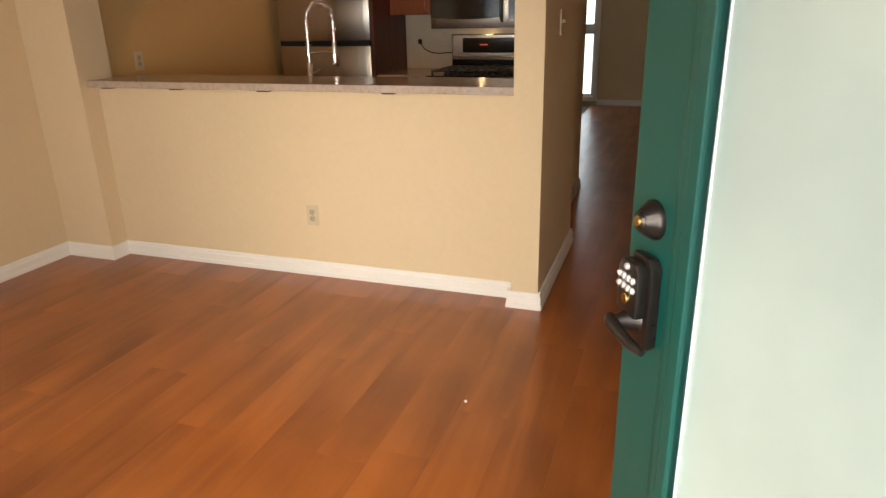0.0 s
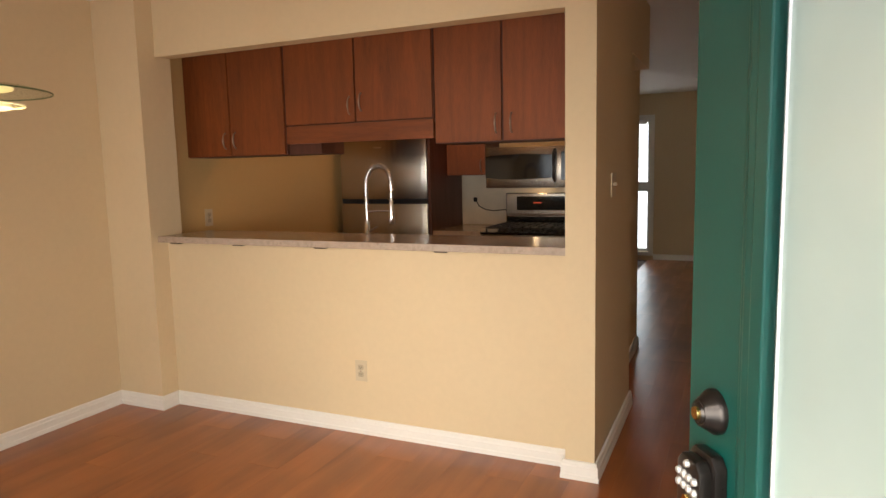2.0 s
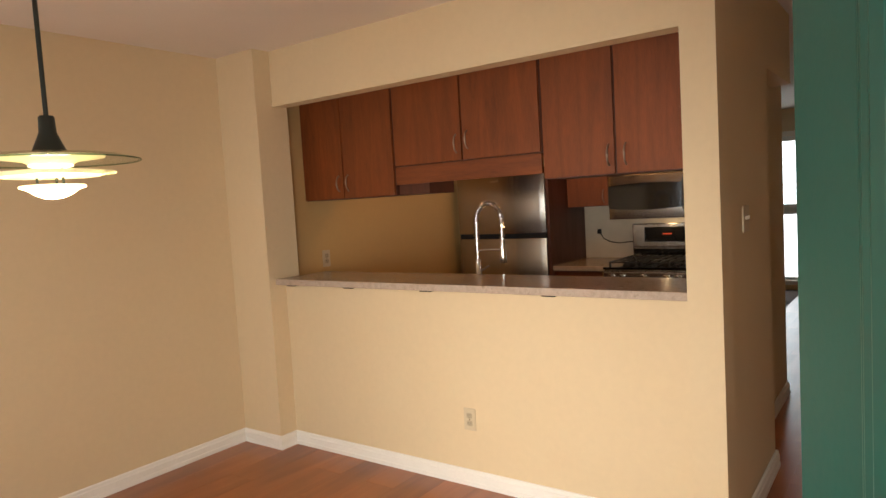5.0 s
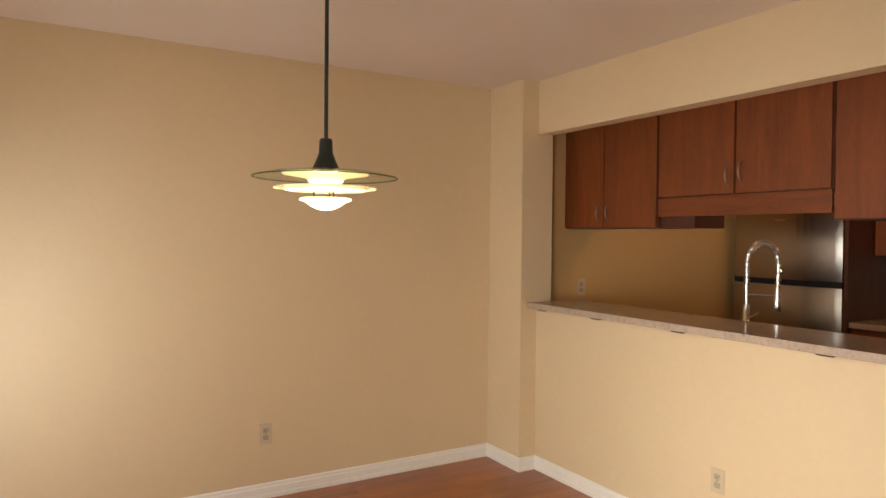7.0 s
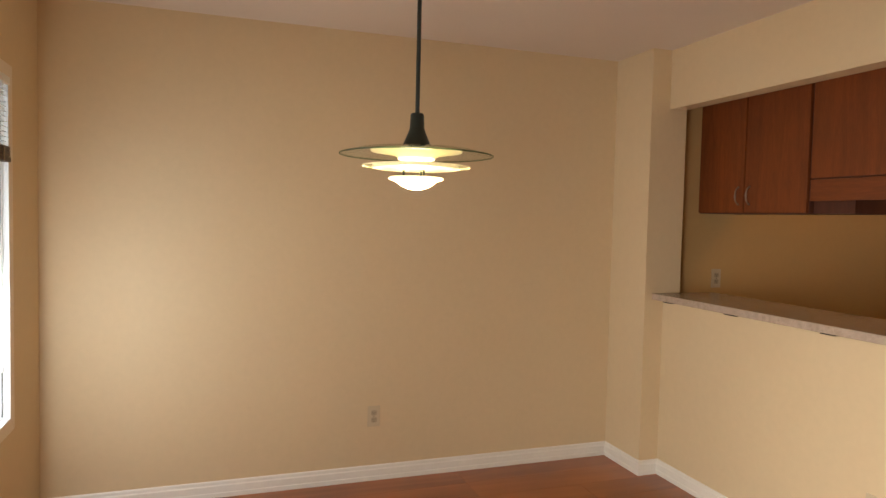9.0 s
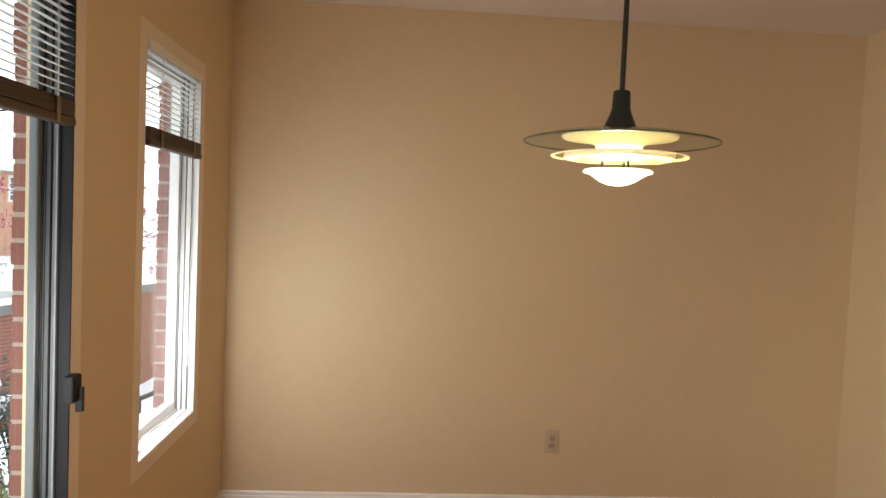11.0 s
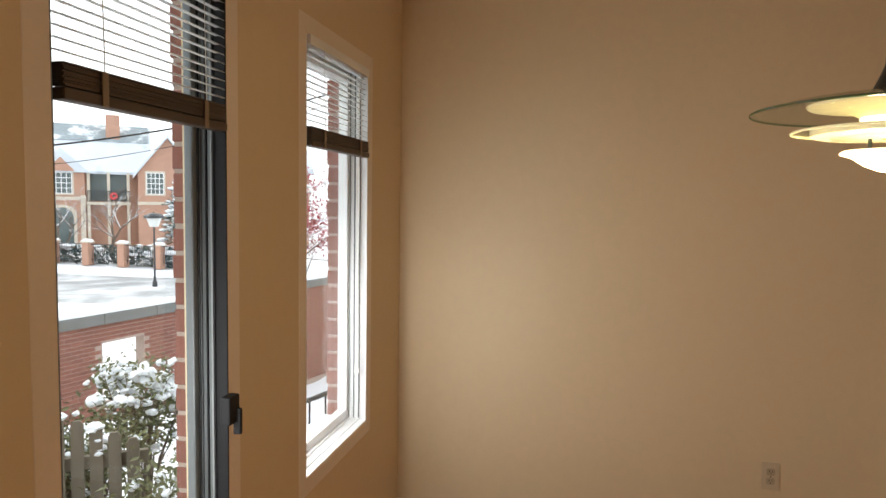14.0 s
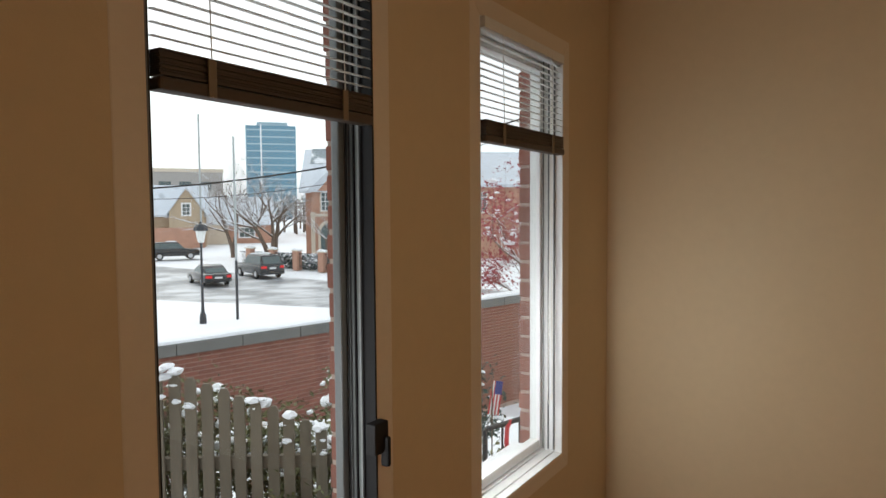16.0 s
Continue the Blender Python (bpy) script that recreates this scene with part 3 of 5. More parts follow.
part("keypad_housing", extrude_poly([(-0.031, -0.010), (0.031, -0.010), (0.031, 0.066), (0.020, 0.080), (-0.020, 0.080), (-0.031, 0.066)], 0.0201, 0.040,
                                    m=pose(sx, 0, 0.917, 90) @ pose(0, 0, 0, 0, 180), bevel=0.005), BRONZE, lock, smooth=True)
bm_b = lathe([(0, 0.0455), (0.0045, 0.0450), (0.0055, 0.043), (0.0055, 0.039), (0, 0.039)], 14)
me_b = mesh_of("button", bm_b, BUTTON, True)
for i in range(9):
    if i < 8:
        bx, bz = sx - 0.0205 + 0.0137 * (i % 4), 0.970 - 0.0165 * (i // 4)
    else:
        bx, bz = sx, 0.988
    o = new("button", me_b)
    o.parent = lock
    o.matrix_basis = pose(bx, 0, bz, -90)
part("key_cylinder", lathe([(0, 0.044), (0.008, 0.044), (0.009, 0.041), (0.009, 0.036), (0, 0.036)], 18, m=pose(sx, 0, 0.934, -90)), BRASS, lock, "brass key cylinder", smooth=True)
part("lever_rose", lathe([(0, 0.058), (0.011, 0.058), (0.013, 0.05), (0.019, 0.028), (0.023, 0.0201), (0, 0.0201)], 24, m=pose(sx, 0, 0.895, -90)), BRONZE, lock, smooth=True)
part("lever", tube([(sx + 0.008, 0.060, 0.898), (sx - 0.01, 0.066, 0.897), (sx - 0.035, 0.066, 0.893), (sx - 0.065, 0.064, 0.888), (sx - 0.092, 0.058, 0.885)], [0.010, 0.0115, 0.010, 0.009, 0.006], 12), BRONZE, lock, "bronze lever handle", smooth=True)
for z in (0.22, 1.0, 1.8):
    part("hinge", lathe([(0, 0), (0.006, 0), (0.006, 0.09), (0, 0.09)], 12, m=pose(-0.006, -T - 0.004, z)), BRONZE, door)
part("latch_plate", box(L, L + 0.002, -T * 0.75, -T * 0.25, 0.84, 0.90), BRASS, door)

bm = bmesh.new()
for x0, x1 in ((DX0 - 0.001, DX0 + 0.004),):
    box(x0, x1, YE - 0.139, YE - 0.001, 0, DZ, bm)
box(DX0 - 0.06, DX0 + 0.003, YE, YE + 0.016, 0, DZ + 0.07, bm, bevel=0.003)
box(DX1 - 0.003, DX1 + 0.075, YE, YE + 0.016, 0, DZ + 0.07, bm, bevel=0.003)
box(DX0 + 0.004, DX1 - 0.004, YE, YE + 0.016, DZ - 0.003, DZ + 0.07, bm, bevel=0.003)
structure("trim_doorway", bm, TRIM, "white door casing")


# ---- electrical plates ----
def duplex(label, m):
    o = thing("wall_outlet", label, "outlet", "duplex wall outlets", at=m)
    part("cover_plate", box(-0.035, 0.035, -0.006, 0, -0.0575, 0.0575, bevel=0.0025), PLATE, o)
    for z in (-0.0195, 0.0195):
        r = part("receptacle", extrude_poly([(-0.0165, -0.010), (-0.011, -0.0145), (0.011, -0.0145), (0.0165, -0.010), (0.0165, 0.010), (0.011, 0.0145), (-0.011, 0.0145), (-0.0165, 0.010)],
                                            0.006, 0.0085, m=pose(0, 0, z, 90)), RECEPT, o)
        for x in (-0.006, 0.006):
            part("slot", box(x - 0.0012, x + 0.0012, -0.0089, -0.0086, z - 0.001, z + 0.007), SLOT, r)
        part("slot", box(-0.002, 0.002, -0.0089, -0.0086, z - 0.009, z - 0.005), SLOT, r)
    part("screw", lathe([(0, 0.0075), (0.003, 0.007), (0.003, 0.006), (0, 0.006)], 10, m=pose(0, 0, 0, 90)), NICKEL, o)
    return o


duplex("ivory duplex outlet low on the half wall", pose(-1.26, YH, 0.350))
duplex("ivory duplex outlet low on the dining wall", pose(XL, 1.494, 0.357, 0, 0, 90))
duplex("ivory duplex outlet on the kitchen wall above counter", pose(XK, 3.59, 1.125, 0, 0, 90))
sw = thing("light_switch", "ivory double light switch on the hall wall", "switch", at=pose(0, 3.47, 1.32, 0, 0, 90))
part("cover_plate", box(-0.058, 0.058, -0.006, 0, -0.0575, 0.0575, bevel=0.0025), PLATE, sw)
for x in (-0.023, 0.023):
    part("toggle", box(x - 0.005, x + 0.005, -0.016, -0.0062, -0.004, 0.012, bevel=0.002), PLATE, sw)

# ---- pendant lamp ----
px, py = LAMP_AT
pend = thing("pendant_lamp", "dark metal pendant lamp with three stacked glass discs, lit", "pendant lamp", at=Matrix.Translation((px, py, 1.756)) @ Matrix.Scale(1.07, 4) @ Matrix.Translation((0, 0, -1.806)))
part("rod", tube([(0, 0, 1.80), (0, 0, 2.43)], 0.0058, 12), LAMPMETAL, pend, smooth=True)
part("canopy", lathe([(0, 2.444), (0.06, 2.444), (0.058, 2.431), (0.02, 2.418), (0, 2.418)], 28), LAMPMETAL, pend, smooth=True)
part("cone_housing", lathe([(0, 1.808), (0.016, 1.808), (0.0185, 1.804), (0.0200, 1.768), (0.025, 1.754), (0.036, 1.728), (0.040, 1.719), (0.035, 1.719), (0, 1.73)], 36), LAMPMETAL, pend, smooth=True)
part("top_disc", lathe([(0.03, 1.7175), (0.10, 1.7155), (0.16, 1.709), (0.206, 1.697), (0.2065, 1.6945), (0.16, 1.706), (0.10, 1.7125), (0.03, 1.7145)], 64), GREENGLASS, pend, "wide curved pale green glass disc", smooth=True)
part("disc_edge", lathe([(0.2066, 1.6975), (0.2085, 1.6965), (0.2085, 1.6940), (0.2066, 1.6935)], 64), glass("dark_green_glass_edge", (0.30, 0.46, 0.34), 0.05, clear=1), pend, "dark green polished glass edge", smooth=True)
part("upper_reflector", lathe([(0.02, 1.7135), (0.06, 1.7125), (0.125, 1.7075), (0.122, 1.704), (0.062, 1.695), (0.045, 1.685), (0.02, 1.684)], 48), GLOWRIM, pend, "glowing cream glass bowl", smooth=True)
part("inner_ring", lathe([(0.012, 1.690), (0.048, 1.690), (0.050, 1.684), (0.040, 1.680), (0.012, 1.680)], 40), GLOWGLASS, pend, smooth=True)
mid = part("middle_disc", lathe([(0.02, 1.668), (0.11, 1.671), (0.118, 1.670), (0.118, 1.660), (0.11, 1.657), (0.02, 1.654)], 56), GLOWRIM, pend, "glowing cream glass disc", smooth=True)
part("clear_band", lathe([(0.1182, 1.670), (0.143, 1.6668), (0.143, 1.6638), (0.1182, 1.666)], 56), GREENGLASS, mid, "clear outer glass band", smooth=True)
part("rim", lathe([(0.1431, 1.6675), (0.1465, 1.6665), (0.1465, 1.6635), (0.1431, 1.6635)], 56), GLOWRIM, mid, "bright polished glass rim", smooth=True)
part("bottom_bowl", lathe([(0.0, 1.636), (0.070, 1.636), (0.0745, 1.633), (0.074, 1.630), (0.058, 1.625), (0.040, 1.612), (0.02, 1.604), (0, 1.602)], 44), GLOWGLASS, pend, "glowing white opal glass bowl", smooth=True)
for i in range(3):
    an = radians(20 + 120 * i)
    x, y = 0.034 * math.cos(an), 0.034 * math.sin(an)
    part("spacer_post", tube([(x, y, 1.626), (x, y, 1.72)], 0.003, 8), LAMPMETAL, pend, smooth=True)
lamp("pendant_bulb", (px, py, 1.51), PENDANT, (1.0, 0.74, 0.46), 0.06)


# ---- bar top ----
bar = thing("bar_countertop", "speckled beige polished stone bar top on the half wall", "countertop")
part("slab", box(XC + 0.002, XP + 0.004, YC + 0.045, 3.46, CTR - 0.036, CTR, bevel=0.004), STONE, bar)
for x in (-2.47, -2.0, -1.45, -0.75):
    part("bracket", box(x - 0.03, x + 0.03, YC + 0.06, YH, CTR - 0.043, CTR - 0.036), BRONZE, bar, "dark steel support bracket")
    part("bracket_end", box(x - 0.03, x + 0.03, YC + 0.05, YC + 0.06, CTR - 0.041, CTR - 0.0362), BRONZE, bar)


# ---- wall cabinets over the bar ----
PULL = material("dull_dark_nickel", (0.36, 0.29, 0.23), 0.42, 0.9, vary=0.05)


def handle(parent, x, y, z, length=0.1, along="z"):
    pts = []
    for i in range(9):
        u = i / 8
        d = 0.026 * math.sin(math.pi * u) ** 0.5 if 0 < i < 8 else 0.0
        off = (u - 0.5) * length
        pts.append((x, y - 0.002 - d, z + off) if along == "z" else (x + off, y - 0.002 - d, z))
    part("handle", tube(pts, [0.0045, 0.004, 0.004, 0.0045, 0.0055, 0.0045, 0.004, 0.004, 0.0045], 10), PULL, parent, "dull dark nickel bow handle", smooth=True)


def wall_cabinet(label, x0, x1, z0, z1, doors, y=3.44, d=0.30, handles=(), group="cherry wall cabinets", back=False):
    c = thing("wall_cabinet", label, "cabinet", group)
    part("carcass", box(x0 + 0.001, x1 - 0.001, y + 0.019, y + d, z0, z1), CHERRYD, c)
    n = len(doors) - 1
    for i in range(n):
        a, b = doors[i] + 0.006, doors[i + 1] - 0.006
        bm = box(a, b, y, y + 0.018, z0 + 0.004, z1 - 0.004, bevel=0.003)
        dr = part("door", bm, CHERRY, c)
        for hx, hz, k in handles:
            if k == i:
                handle(dr, hx, y, hz)
    return c


wall_cabinet("reddish cherry wall cabinet with two plain doors", -2.708, -1.925, 1.522, 2.192, (-2.708, -2.344, -1.925), y=3.425, handles=((-2.38, 1.62, 0), (-2.30, 1.62, 1)))
c = wall_cabinet("short reddish cherry wall cabinet above valance", -1.918, -0.946, 1.690, 2.192, (-1.918, -1.43, -0.946), y=3.425, handles=((-1.465, 1.785, 0), (-1.39, 1.80, 1)))
part("valance", box(-1.916, -0.948, 3.430, 3.450, 1.583, 1.688, bevel=0.003), CHERRYH, c, "horizontal-grained valance board")
part("light_box", box(-1.955, -1.70, 3.47, 3.72, 1.522, 1.60, bevel=0.002), CHERRYD, c)
wall_cabinet("tall reddish cherry wall cabinet with two plain doors", -0.940, -0.130, 1.552, 2.192, (-0.940, -0.555, -0.136), y=3.425, handles=((-0.587, 1.645, 0), (-0.503, 1.645, 1)))

# ---- sink counter and faucet ----
sc = thing("sink_cabinet", "cherry base cabinet run behind the half wall", "cabinet")
part("carcass", box(XC + 0.01, -0.14, YH + 0.125, 3.90, 0.1, 0.87), CHERRYD, sc)
part("kick", box(XC + 0.01, -0.14, YH + 0.125, 3.84, 0.0, 0.099), BLACK, sc)
wt = thing("sink_worktop", "speckled beige stone sink worktop", "countertop")
part("slab", box(XC + 0.004, -0.136, 3.462, 3.94, 0.871, 0.91, bevel=0.003), STONE, wt)
fa = thing("kitchen_faucet", "chrome spring-neck kitchen faucet", "faucet")
fx, fy = FAUCET
part("base", lathe([(0, 0.91), (0.028, 0.91), (0.027, 0.93), (0.019, 0.94), (0.017, 1.10), (0.014, 1.11), (0, 1.11)], 24, m=pose(fx, fy, 0)), CHROME, fa, smooth=True)
neck = [(fx, fy, 1.10 + 0.025 * i) for i in range(10)] + [(fx + 0.08 - 0.08 * math.cos(math.pi * i / 14), fy + 0.03 * math.sin(math.pi * i / 28), 1.345 + 0.098 * math.sin(math.pi * i / 14)) for i in range(15)]
neck += [(fx + 0.16, fy + 0.03, 1.32), (fx + 0.16, fy + 0.03, 1.25), (fx + 0.16, fy + 0.03, 1.21)]
part("neck", tube(neck, 0.0075, 12), CHROME, fa, smooth=True)
coil = []
arc = [Vector(p) for p in neck[4:]]
steps = 420
for i in range(steps):
    u = i / (steps - 1) * (len(arc) - 1.001)
    k = int(u)
    p = arc[k].lerp(arc[k + 1], u - k)
    d = (arc[k + 1] - arc[k]).normalized()
    n1 = d.cross(Vector((0, 1, 0))).normalized()
    n2 = d.cross(n1)
    an = i * 0.50
    coil.append(p + 0.0150 * (n1 * math.cos(an) + n2 * math.sin(an)))
part("spring", tube(coil, 0.0032, 5), CHROME, fa, "coiled chrome spring", smooth=True)
part("spray_head", lathe([(0, 1.085), (0.019, 1.085), (0.021, 1.095), (0.018, 1.15), (0.013, 1.21), (0.010, 1.225), (0, 1.225)], 24, m=pose(fx + 0.16, fy + 0.03, 0)), CHROME, fa, smooth=True)
part("holder_arm", tube([(fx, fy, 1.16), (fx + 0.06, fy + 0.015, 1.165), (fx + 0.144, fy + 0.028, 1.165)], 0.005, 8), CHROME, fa, smooth=True)
part("lever", tube([(fx + 0.014, fy, 1.04), (fx + 0.05, fy - 0.01, 1.055), (fx + 0.09, fy - 0.02, 1.075)], [0.008, 0.006, 0.005], 10), CHROME, fa, smooth=True)

# ---- fridge ----
fr = thing("refrigerator", "stainless top-freezer refrigerator with dark grey sides", "refrigerator")
x0, x1, y0 = -2.620, -1.790, 5.06
part("body", box(x0 + 0.005, x1 - 0.005, y0 + 0.075, y0 + 0.70, 0.0, 1.69, bevel=0.006), ENAMEL, fr, "dark grey cabinet body")
bow = [(x0 + (x1 - x0) * i / 16, y0 + 0.035 * (2 * i / 16 - 1) ** 2) for i in range(17)] + [(x1, y0 + 0.068), (x0, y0 + 0.068)]
fd = part("freezer_door", extrude_poly(bow, 1.175, 1.70, bevel=0.004), STEEL, fr, smooth=True)
ld = part("fridge_door", extrude_poly(bow, 0.06, 1.135, bevel=0.004), STEEL, fr, smooth=True)
part("dark_gap", box(x0 + 0.004, x1 - 0.004, y0 + 0.040, y0 + 0.07, 1.136, 1.174), BLACK, fr)
part("badge", box(x0 + 0.36, x0 + 0.44, y0 - 0.004, y0 + 0.004, 1.60, 1.615), NICKEL, fd)
ep = thing("end_panel", "tall dark cherry panel beside the refrigerator", "panel")
part("board", box(-1.782, -1.756, 5.10, YK, 0.0, 2.14), CHERRYD, ep)

# ---- range wall ----
bc = thing("base_cabinet", "cherry base cabinet between refrigerator and range", "cabinet")
part("carcass", box(-1.754, -1.315, 5.16, YK, 0.1, 0.868), CHERRYD, bc)
part("drawer_front", box(-1.752, -1.32, 5.14, 5.159, 0.70, 0.86, bevel=0.003), CHERRYH, bc)
d1 = part("door", box(-1.752, -1.32, 5.14, 5.159, 0.11, 0.69, bevel=0.003), CHERRY, bc)
part("kick", box(-1.754, -1.315, 5.2, YK, 0, 0.099), BLACK, bc)
wt = thing("worktop", "speckled beige stone worktop beside the range", "countertop")
part("slab", box(-1.755, -1.312, 5.12, YK, 0.870, 0.908, bevel=0.003), STONE, wt)
bs = thing("backsplash", "pale beige stone backsplash panel", "backsplash")
part("panel", box(-1.755, -0.275, YK - 0.012, YK - 0.001, 0.91, 1.40, bevel=0.002), material("pale_stone_splash", (0.55, 0.47, 0.36), 0.3, vary=0.12, scale=8, fine=120), bs)
uc = wall_cabinet("small cherry wall cabinet beside the microwave", -1.753, -1.392, 1.358, 2.14, (-1.753, -1.392), y=5.42, d=0.355, handles=((-1.43, 1.44, 0),))
cb = thing("power_cable", "black appliance cable looping along the backsplash", "cable")
part("cord", tube([(-1.62, YK - 0.018, 1.13), (-1.58, YK - 0.03, 1.075), (-1.52, YK - 0.03, 1.045), (-1.44, YK - 0.03, 1.035), (-1.35, YK - 0.03, 1.045), (-1.29, YK - 0.03, 1.04)], 0.0045, 8), BLACK, cb, smooth=True)
part("plug", box(-1.635, -1.605, YK - 0.035, YK - 0.012, 1.115, 1.155, bevel=0.004), BLACK, cb)

rg = thing("gas_range", "stainless gas range with black cooktop and five knobs", "range")
rx0, rx1, ry = -1.308, -0.548, 5.03
part("body", box(rx0, rx1, ry + 0.03, YK - 0.02, 0.02, 0.895, bevel=0.004), STEEL, rg)
od = part("oven_door", box(rx0 + 0.004, rx1 - 0.004, ry, ry + 0.029, 0.17, 0.74, bevel=0.006), STEEL, rg)
part("oven_glass", box(rx0 + 0.12, rx1 - 0.12, ry - 0.004, ry - 0.0005, 0.30, 0.60), BLACKGLASS, od)
part("handle", tube([(rx0 + 0.05, ry - 0.001, 0.70), (rx0 + 0.06, ry - 0.045, 0.70), (rx1 - 0.06, ry - 0.045, 0.70), (rx1 - 0.05, ry - 0.001, 0.70)], 0.011, 10), STEEL, od, smooth=True)
cp = part("control_panel", box(rx0 + 0.002, rx1 - 0.002, ry - 0.012, ry + 0.029, 0.755, 0.885, bevel=0.012), STEEL, rg)
me_k = mesh_of("knob", lathe([(0, 0.034), (0.016, 0.034), (0.0195, 0.030), (0.021, 0.008), (0.026, 0.006), (0.026, 0.0), (0, 0)], 24), CHROME, True)
for u in (0.078, 0.156, 0.315, 0.474, 0.559):
    o = new("knob", me_k)
    o.parent = cp
    o.matrix_basis = pose(rx0 + u, ry - 0.012, 0.846, 90)
part("cooktop", box(rx0 + 0.001, rx1 - 0.001, ry + 0.005, YK - 0.09, 0.896, 0.912, bevel=0.004), BLACKGLASS, rg, "black glass cooktop")
for gx in (rx0 + 0.03, rx0 + 0.27, rx0 + 0.51):
    g = bmesh.new()
    for k in range(4):
        xx = gx + 0.01 + k * 0.066
        box(xx - 0.006, xx + 0.006, ry + 0.05, ry + 0.56, 0.938, 0.950, g, bevel=0.002)
    for k in range(4):
        yy = ry + 0.06 + k * 0.163
        box(gx, gx + 0.22, yy - 0.006, yy + 0.006, 0.9375, 0.9485, g, bevel=0.002)
    for xx in (gx + 0.01, gx + 0.208):
        for yy in (ry + 0.06, ry + 0.54):
            box(xx - 0.007, xx + 0.007, yy - 0.007, yy + 0.007, 0.912, 0.94, g)
    part("grate", g, IRON, rg, "black cast iron grate")
for xx, yy in ((rx0 + 0.14, ry + 0.17), (rx0 + 0.14, ry + 0.43), (rx1 - 0.14, ry + 0.17), (rx1 - 0.14, ry + 0.43), (rx0 + 0.38, ry + 0.3)):
    part("burner", lathe([(0, 0.934), (0.03, 0.933), (0.036, 0.926), (0.042, 0.912), (0, 0.912)], 20, m=pose(xx, yy, 0)), IRON, rg)
bg_ = part("backguard", box(rx0, rx1, YK - 0.085, YK - 0.015, 0.90, 1.195, bevel=0.008), STEEL, rg)
part("display", box(rx0 + 0.10, rx1 - 0.02, YK - 0.091, YK - 0.0855, 1.045, 1.165, bevel=0.002), BLACKGLASS, bg_)
part("lower_panel", box(rx0 + 0.01, rx1 - 0.01, YK - 0.0905, YK - 0.0855, 0.915, 0.99, bevel=0.002), BLACKGLASS, bg_)
part("chrome_rail", box(rx0 + 0.01, rx1 - 0.01, YK - 0.096, YK - 0.0856, 0.998, 1.014, bevel=0.003), CHROME, bg_)
part("clock_digits", box(rx0 + 0.25, rx0 + 0.32, YK - 0.0916, YK - 0.0912, 1.105, 1.115), material("red_display", (0.2, 0.02, 0.01), 0.4, glow=(1, 0.12, 0.03), glow_strength=0.2), bg_)

mw = thing("microwave", "stainless over-range microwave with dark curved window", "microwave")
my, mz0, mz1 = 5.40, 1.248, 1.585
mx0, mx1 = -1.388, -0.628
part("body", box(mx0, mx1, my + 0.04, YK - 0.014, mz0 + 0.01, mz1, bevel=0.004), STEEL, mw)
fo = bmesh.new()
n = 14
front = [(mx0 + (mx1 - mx0) * i / n, my + 0.014 * (2 * i / n - 1) ** 2) for i in range(n + 1)]
dm = part("front", extrude_poly(front + [(mx1, my + 0.039), (mx0, my + 0.039)], mz0, mz1, bevel=0.002), STEEL, mw, "curved stainless front", smooth=True)
wz = (mz0 + 0.085, mz1 - 0.075)
pts_t = [(mx0 + 0.005 + (0.60) * i / n, wz[1] + 0.016 * (1 - (2 * i / n - 1) ** 2)) for i in range(n + 1)]
pts_b = [(mx0 + 0.005 + (0.60) * i / n, wz[0] - 0.016 * (1 - (2 * i / n - 1) ** 2)) for i in range(n, -1, -1)]
part("dark_window", extrude_poly(pts_t + pts_b, 0.0, 0.006, m=pose(0, my + 0.001, 0, 90)), BLACKGLASS, dm, "dark glass window")
part("handle", tube([(mx1 - 0.165, my, mz0 + 0.05), (mx1 - 0.165, my - 0.042, mz0 + 0.08), (mx1 - 0.165, my - 0.048, (mz0 + mz1) / 2), (mx1 - 0.165, my - 0.042, mz1 - 0.06), (mx1 - 0.165, my, mz1 - 0.03)], 0.010, 10), BRONZE, dm, "curved dark handle", smooth=True)
part("keypad", box(mx1 - 0.115, mx1 - 0.015, my + 0.003, my + 0.008, mz0 + 0.06, mz1 - 0.05), BLACKGLASS, dm)
part("vent", box(mx0 + 0.02, mx1 - 0.02, my + 0.05, my + 0.3, mz0 + 0.004, mz0 + 0.0095), BLACK, mw)
part("cooktop_lamp", box(-1.04, -0.98, my + 0.17, my + 0.22, mz0 - 0.003, mz0 + 0.0035), material("warm_hood_bulb", (1, 0.8, 0.5), 0.4, glow=(1, 0.66, 0.28), glow_strength=4), mw)
lamp("cooktop_light", (-1.01, my + 0.195, mz0 - 0.03), 0.25, (1.0, 0.66, 0.32), 0.02)
lamp("kitchen_ceiling_light", (-1.4, 4.35, 2.36), KITCHEN, (1.0, 0.50, 0.18), 0.15)
kl = thing("ceiling_light", "round opal kitchen ceiling light, lit", "ceiling light", at=pose(-1.4, 4.35, 0))
part("rim", lathe([(0.10, 2.439), (0.17, 2.439), (0.172, 2.42), (0.155, 2.412), (0.10, 2.412)], 36), NICKEL, kl, smooth=True)
part("diffuser", lathe([(0.15, 2.420), (0.14, 2.405), (0.10, 2.393), (0, 2.388)], 36), GLOWGLASS, kl, smooth=True)

# ---- far room window ----
fw = thing("window_3", "tall white window with slatted blinds in the far room", "window")
fw["kind"] = "structure"
# unseen left part made wider to let more daylight into the far room
FX0, FX1 = -2.07, -0.655
for x0, x1, z0, z1 in ((FX0 - 0.06, FX0, 0.06, 2.14), (FX1, FX1 + 0.06, 0.06, 2.14), (FX0, FX1, 2.08, 2.14), (FX0, FX1, 0.06, 0.12)):
    part("casing", box(x0, x1, YF - 0.018, YF, z0, z1, bevel=0.003), TRIM, fw)
